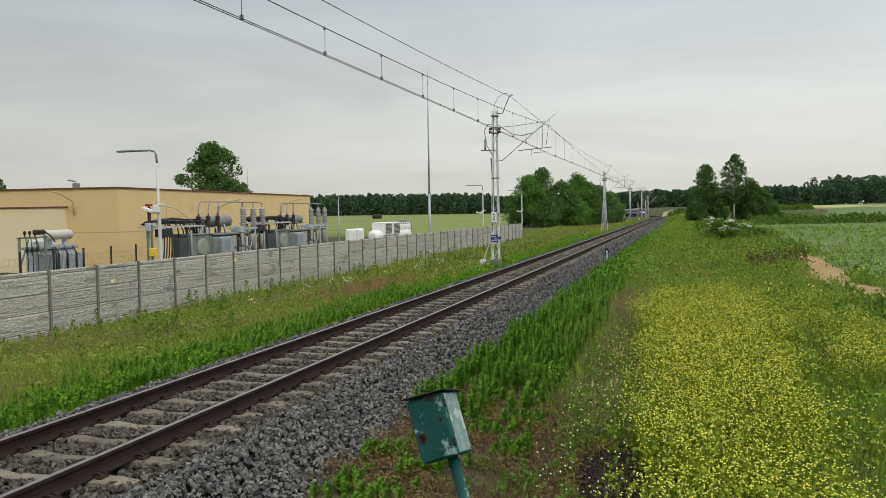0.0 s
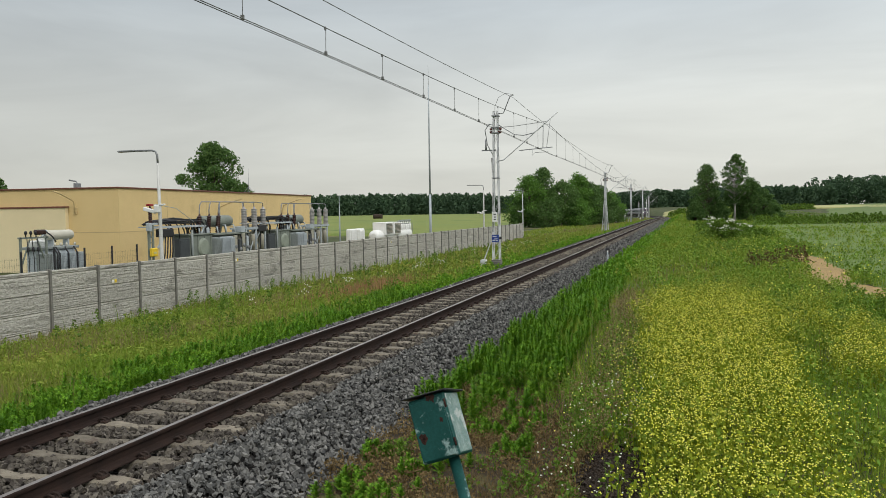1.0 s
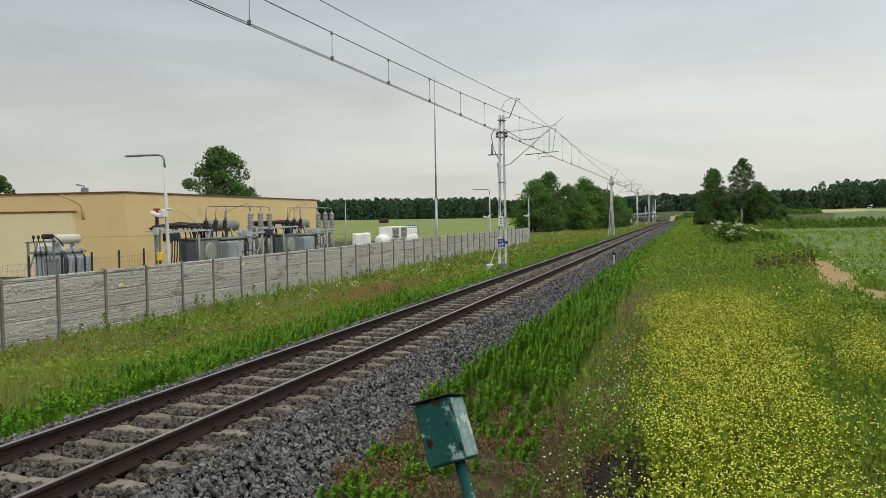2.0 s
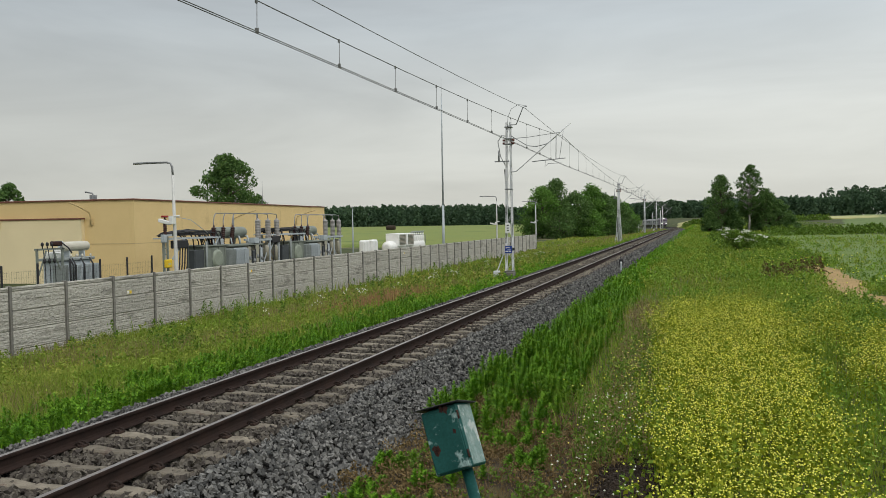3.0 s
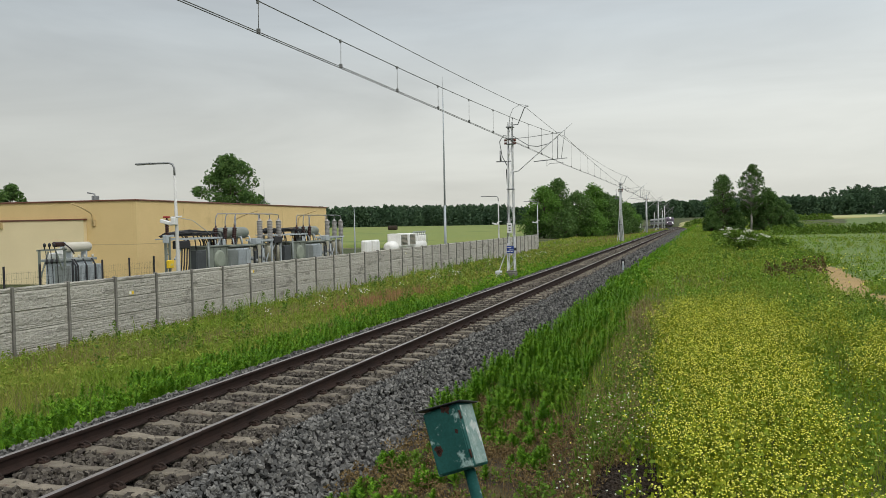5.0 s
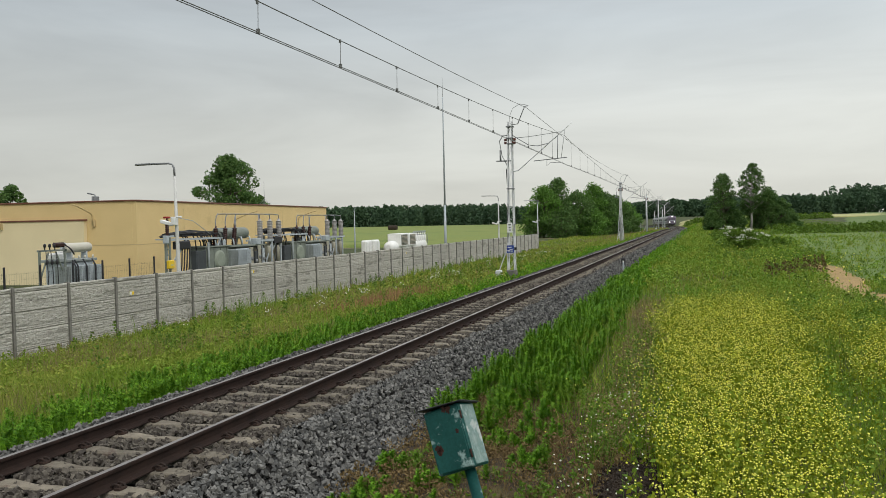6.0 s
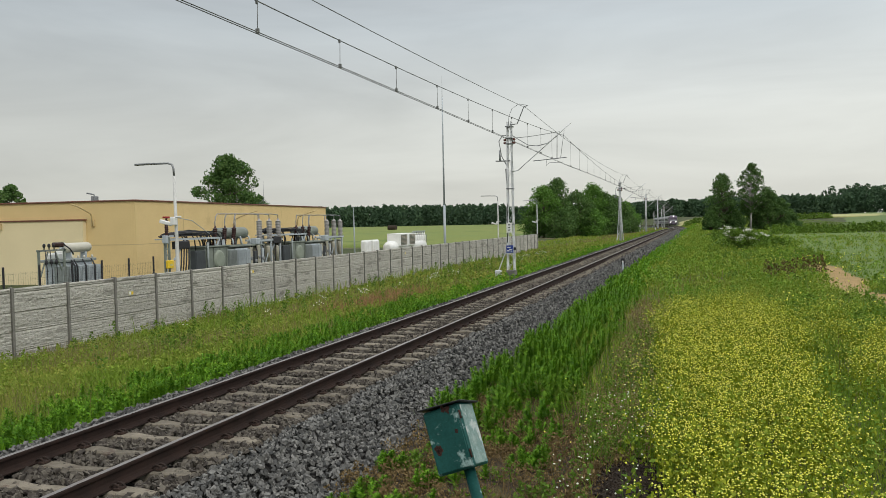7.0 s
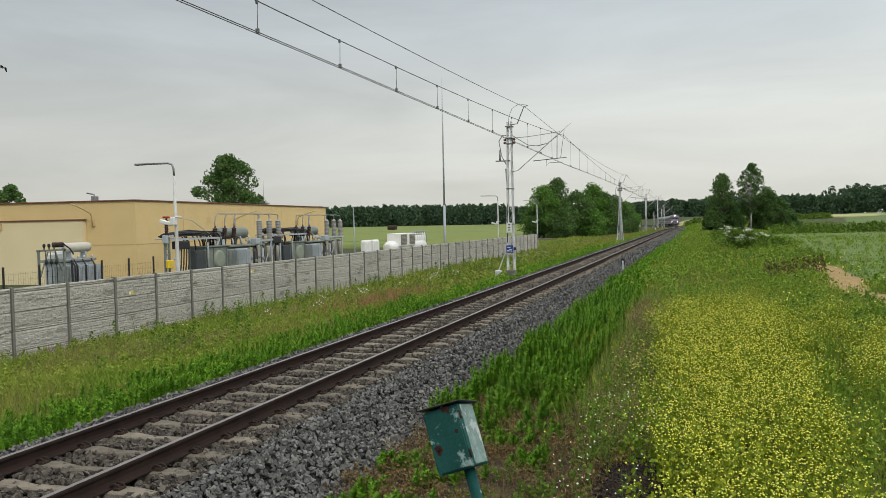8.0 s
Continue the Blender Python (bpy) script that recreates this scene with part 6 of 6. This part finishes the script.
def make_line_box():
    b = thing("line_box", "leaning chipped teal steel box on a round post", "box", pose(-0.84, 4.10, -0.47, -11, -21, -5))
    post = part("post", Geo().tube([(0, 0, -0.3), (0, 0, 1.47)], 0.034, 14), M_BOX, b)
    case = part("case", Geo().box((-0.035, 0, 1.655), (0.25, 0.20, 0.38), ch=0.010), M_BOX, b, "teal steel case with flaking paint")
    part("side_panel", Geo().box((0.0915, 0.0, 1.655), (0.003, 0.17, 0.35), ch=0.001), M_BOXSIDE, case, "faded whitish side panel")
    part("door", Geo().box((-0.038, -0.1025, 1.65), (0.222, 0.006, 0.345), ch=0.002), M_BOX, case)
    part("lid", Geo().box((-0.03, -0.005, 1.85), (0.31, 0.25, 0.007), pose(0, 0, 0, -4, 3), ch=0.002), M_BLACK, b, "thin dark sheet lid")
    rng = random.Random(9)
    for x, z, r in ((-0.115, 1.62, 0.022), (-0.098, 1.61, 0.02), (-0.108, 1.59, 0.013), (0.035, 1.69, 0.014), (-0.015, 1.83, 0.018), (0.01, 1.825, 0.02)):
        n = 14
        vs = [(x + r * rng.uniform(0.5, 1.25) * math.cos(6.283 * k / n), -0.1068, z + r * 1.3 * rng.uniform(0.5, 1.25) * math.sin(6.283 * k / n)) for k in range(n)]
        g = Geo().add(vs + [(p[0], -0.1050, p[2]) for p in vs], [tuple(range(n))] + [(k, n + k, n + (k + 1) % n, (k + 1) % n) for k in range(n)])
        part("corroded_spot", g, M_CORR, case, "dark corroded spot")
    part("hinge", Geo().tube([(0.088, -0.105, 1.75), (0.088, -0.105, 1.80)], 0.006, 8), M_CORR, case)
    part("hinge", Geo().tube([(0.088, -0.105, 1.52), (0.088, -0.105, 1.57)], 0.006, 8), M_CORR, case)


make_line_box()
# ---- the train ----
M_COACH = mat("coach_grey", (0.36, 0.37, 0.38), (0.30, 0.31, 0.32), 0.5, 0.4, 0.05, 0, 20)
M_LOCO = mat("loco_violet_grey", (0.16, 0.13, 0.17), (0.12, 0.10, 0.14), 0.5, 0.4, 0.05, 0, 20)
M_GLASS = mat("dark_window_glass", (0.015, 0.017, 0.02), (0.02, 0.022, 0.025), 1, 0.1, 0, 0, 20)
M_HEAD = glow("headlight", (1.0, 0.97, 0.9), 5.0)


def body_section(w, z0, z1, r):
    return [(-w / 2, z0), (w / 2, z0), (w / 2, z1 - r), (w / 2 - r * 0.3, z1 - r * 0.3), (w / 2 - r, z1), (-w / 2 + r, z1), (-w / 2 + r * 0.3, z1 - r * 0.3), (-w / 2, z1 - r)]


def hull(sections):
    """Skins a row of (y, section) outlines and closes the ends."""
    n = len(sections[0][1])
    vs = [(x, y, z) for y, s in sections for x, z in s]
    fs = [(i * n + k, i * n + (k + 1) % n, (i + 1) * n + (k + 1) % n, (i + 1) * n + k) for i in range(len(sections) - 1) for k in range(n)]
    return Geo().add(vs, fs + [tuple(reversed(range(n))), tuple(len(vs) - n + k for k in range(n))])


def bogie(y):
    g = Geo().box((0, y, 0.62), (2.2, 2.6, 0.35), ch=0.05)
    for sy in (-0.9, 0.9):
        for sx in (-0.75, 0.75):
            g.lathe([(0.46, -0.06), (0.46, 0.06)], 16, pose(sx, y + sy, 0.46, 0, 90, 0))
    return g


def make_loco():
    t = thing("locomotive", "approaching electric locomotive with three lit headlights", "locomotive")
    L = 16.0
    part("body", hull([(0.0, body_section(2.7, 1.1, 3.3, 0.4)), (0.5, body_section(2.95, 1.0, 3.85, 0.5)), (L - 0.5, body_section(2.95, 1.0, 3.85, 0.5)), (L, body_section(2.7, 1.1, 3.3, 0.4))]), M_LOCO, t, "dark violet-grey body")
    part("front_panel", Geo().box((0, -0.02, 2.15), (2.4, 0.06, 0.4), ch=0.02), M_COACH, t, "pale band across the front")
    for x in (-0.62, 0.62):
        part("windscreen", Geo().box((x, 0.12, 2.95), (1.05, 0.1, 0.75), pose(0, 0, 0, -24), ch=0.02), M_GLASS, t)
    for x, z in ((-0.95, 1.55), (0.95, 1.55), (0.0, 3.72)):
        part("headlight", Geo().lathe([(0.15, 0), (0.15, 0.05), (0.09, 0.08)], 14, pose(x, 0.0 if z < 3 else 0.3, z, 90, 0, 0)), M_HEAD, t, "glowing headlight")
    part("buffer_beam", Geo().box((0, 0.05, 0.9), (2.7, 0.3, 0.5), ch=0.04), M_LOCO, t, "dark buffer beam")
    for x in (-0.87, 0.87):
        part("buffer", Geo().lathe([(0.1, 0), (0.1, 0.4), (0.24, 0.42), (0.24, 0.47)], 12, pose(x, -0.1, 1.06, 90, 0, 0)), M_BLACK, t)
    part("roof_gear", Geo().box((0, L / 2, 4.0), (1.6, L * 0.6, 0.3), ch=0.05), M_GREY, t)
    part("pantograph", Geo().tube([(0, 11.0, 4.15), (0, 12.2, 4.7), (0, 11.2, 5.15)], 0.04, 6).tube([(-0.8, 11.2, 5.15), (0.8, 11.2, 5.15)], 0.03, 6), M_GALVD, t)
    for y in (3.6, L - 3.6):
        part("bogie", bogie(y), M_BLACK, t)
    for k in range(4):
        part("side_window", Geo().box((1.477, 3.5 + k * 3, 2.9), (0.03, 1.0, 0.5), ch=0.01), M_GLASS, t)
        part("side_window", Geo().box((-1.477, 3.5 + k * 3, 2.9), (0.03, 1.0, 0.5), ch=0.01), M_GLASS, t)
    return t


def make_coach():
    c = thing("passenger_coach", "pale grey passenger coach with a row of dark windows", "railway coach", group="coaches of the train")
    L = 24.0
    part("body", hull([(0, body_section(2.8, 0.95, 4.0, 0.6)), (L, body_section(2.8, 0.95, 4.0, 0.6))]), M_COACH, c)
    for s in (-1, 1):
        for k in range(9):
            part("window", Geo().box((s * 1.402, 2.2 + k * 2.45, 2.55), (0.03, 1.5, 0.85), ch=0.01), M_GLASS, c)
        part("side_band", Geo().box((s * 1.402, L / 2, 1.4), (0.02, L - 0.1, 0.5)), M_LOCO, c, "dark violet band")
    for y in (3.2, L - 3.2):
        part("bogie", bogie(y), M_BLACK, c)
    return c


locomotive = make_loco()
coaches = [make_coach()]
coaches += [copy_thing(coaches[0], pose(0, 0, 0)) for _ in range(3)]


# ---- a bird ----
def make_bird():
    b = thing("bird", "dark gull-like bird gliding past with bent wings", "bird")
    part("body", Geo().lathe([(0.005, -0.2), (0.03, -0.12), (0.05, 0.0), (0.04, 0.1), (0.02, 0.16), (0.004, 0.2)], 10, pose(0, 0, 0, -90, 0, 0)), M_GREY, b)
    ws = []
    for s in (-1, 1):
        w = part("wing", Geo().add([(0, 0.07, 0.01), (0, -0.06, 0.01), (s * 0.22, -0.05, 0.07), (s * 0.22, 0.08, 0.07), (s * 0.5, -0.1, 0.0), (s * 0.5, -0.06, 0.0),
                                    (0, 0.07, -0.005), (0, -0.06, -0.005), (s * 0.22, -0.05, 0.06), (s * 0.22, 0.08, 0.06), (s * 0.5, -0.1, -0.004), (s * 0.5, -0.06, -0.004)],
                                   [(0, 1, 2, 3), (3, 2, 4, 5), (9, 8, 7, 6), (11, 10, 8, 9), (0, 3, 9, 6), (3, 5, 11, 9), (1, 7, 8, 2), (2, 8, 10, 4), (5, 4, 10, 11)]), M_BLACK, b)
        ws.append(w)
    return b, ws


bird, wings = make_bird()


def on_track(y_front, back):
    """Pose of a vehicle whose front stands at y_front plus back along the line."""
    y = y_front + back
    turn = math.degrees(math.atan2(float(track_x(y) - track_x(y + 18)), 18))
    return pose(float(track_x(y)), y, float(track_z(y)) + CANT / 2, math.degrees(math.atan(-0.0082)), 0, turn)


def motions():
    times = [k * 0.5 for k in range(17)]
    front = lambda t: 292.0 + 16.0 * (8.0 - t)
    walk(locomotive, [(t, on_track(front(t), 0.0)) for t in times])
    for k, c in enumerate(coaches):
        walk(c, [(t, on_track(front(t), 17.0 + 25.0 * k)) for t in times])
    walk(bird, [(t, pose(-33.75 - 9.5 * (8.0 - t), 31.3 - 2.0 * (8.0 - t), 10.6 - 0.15 * (8.0 - t), 0, -8, -72)) for t in (0.0, 2.0, 4.0, 6.0, 7.0, 7.5, 8.0)])
    for w, s in zip(wings, (1, -1)):
        walk(w, [(k * 0.2, pose(0, 0, 0, 0, s * (14 - 26 * math.cos(math.pi * k)) * 0.6, 0)) for k in range(41)])


motions()
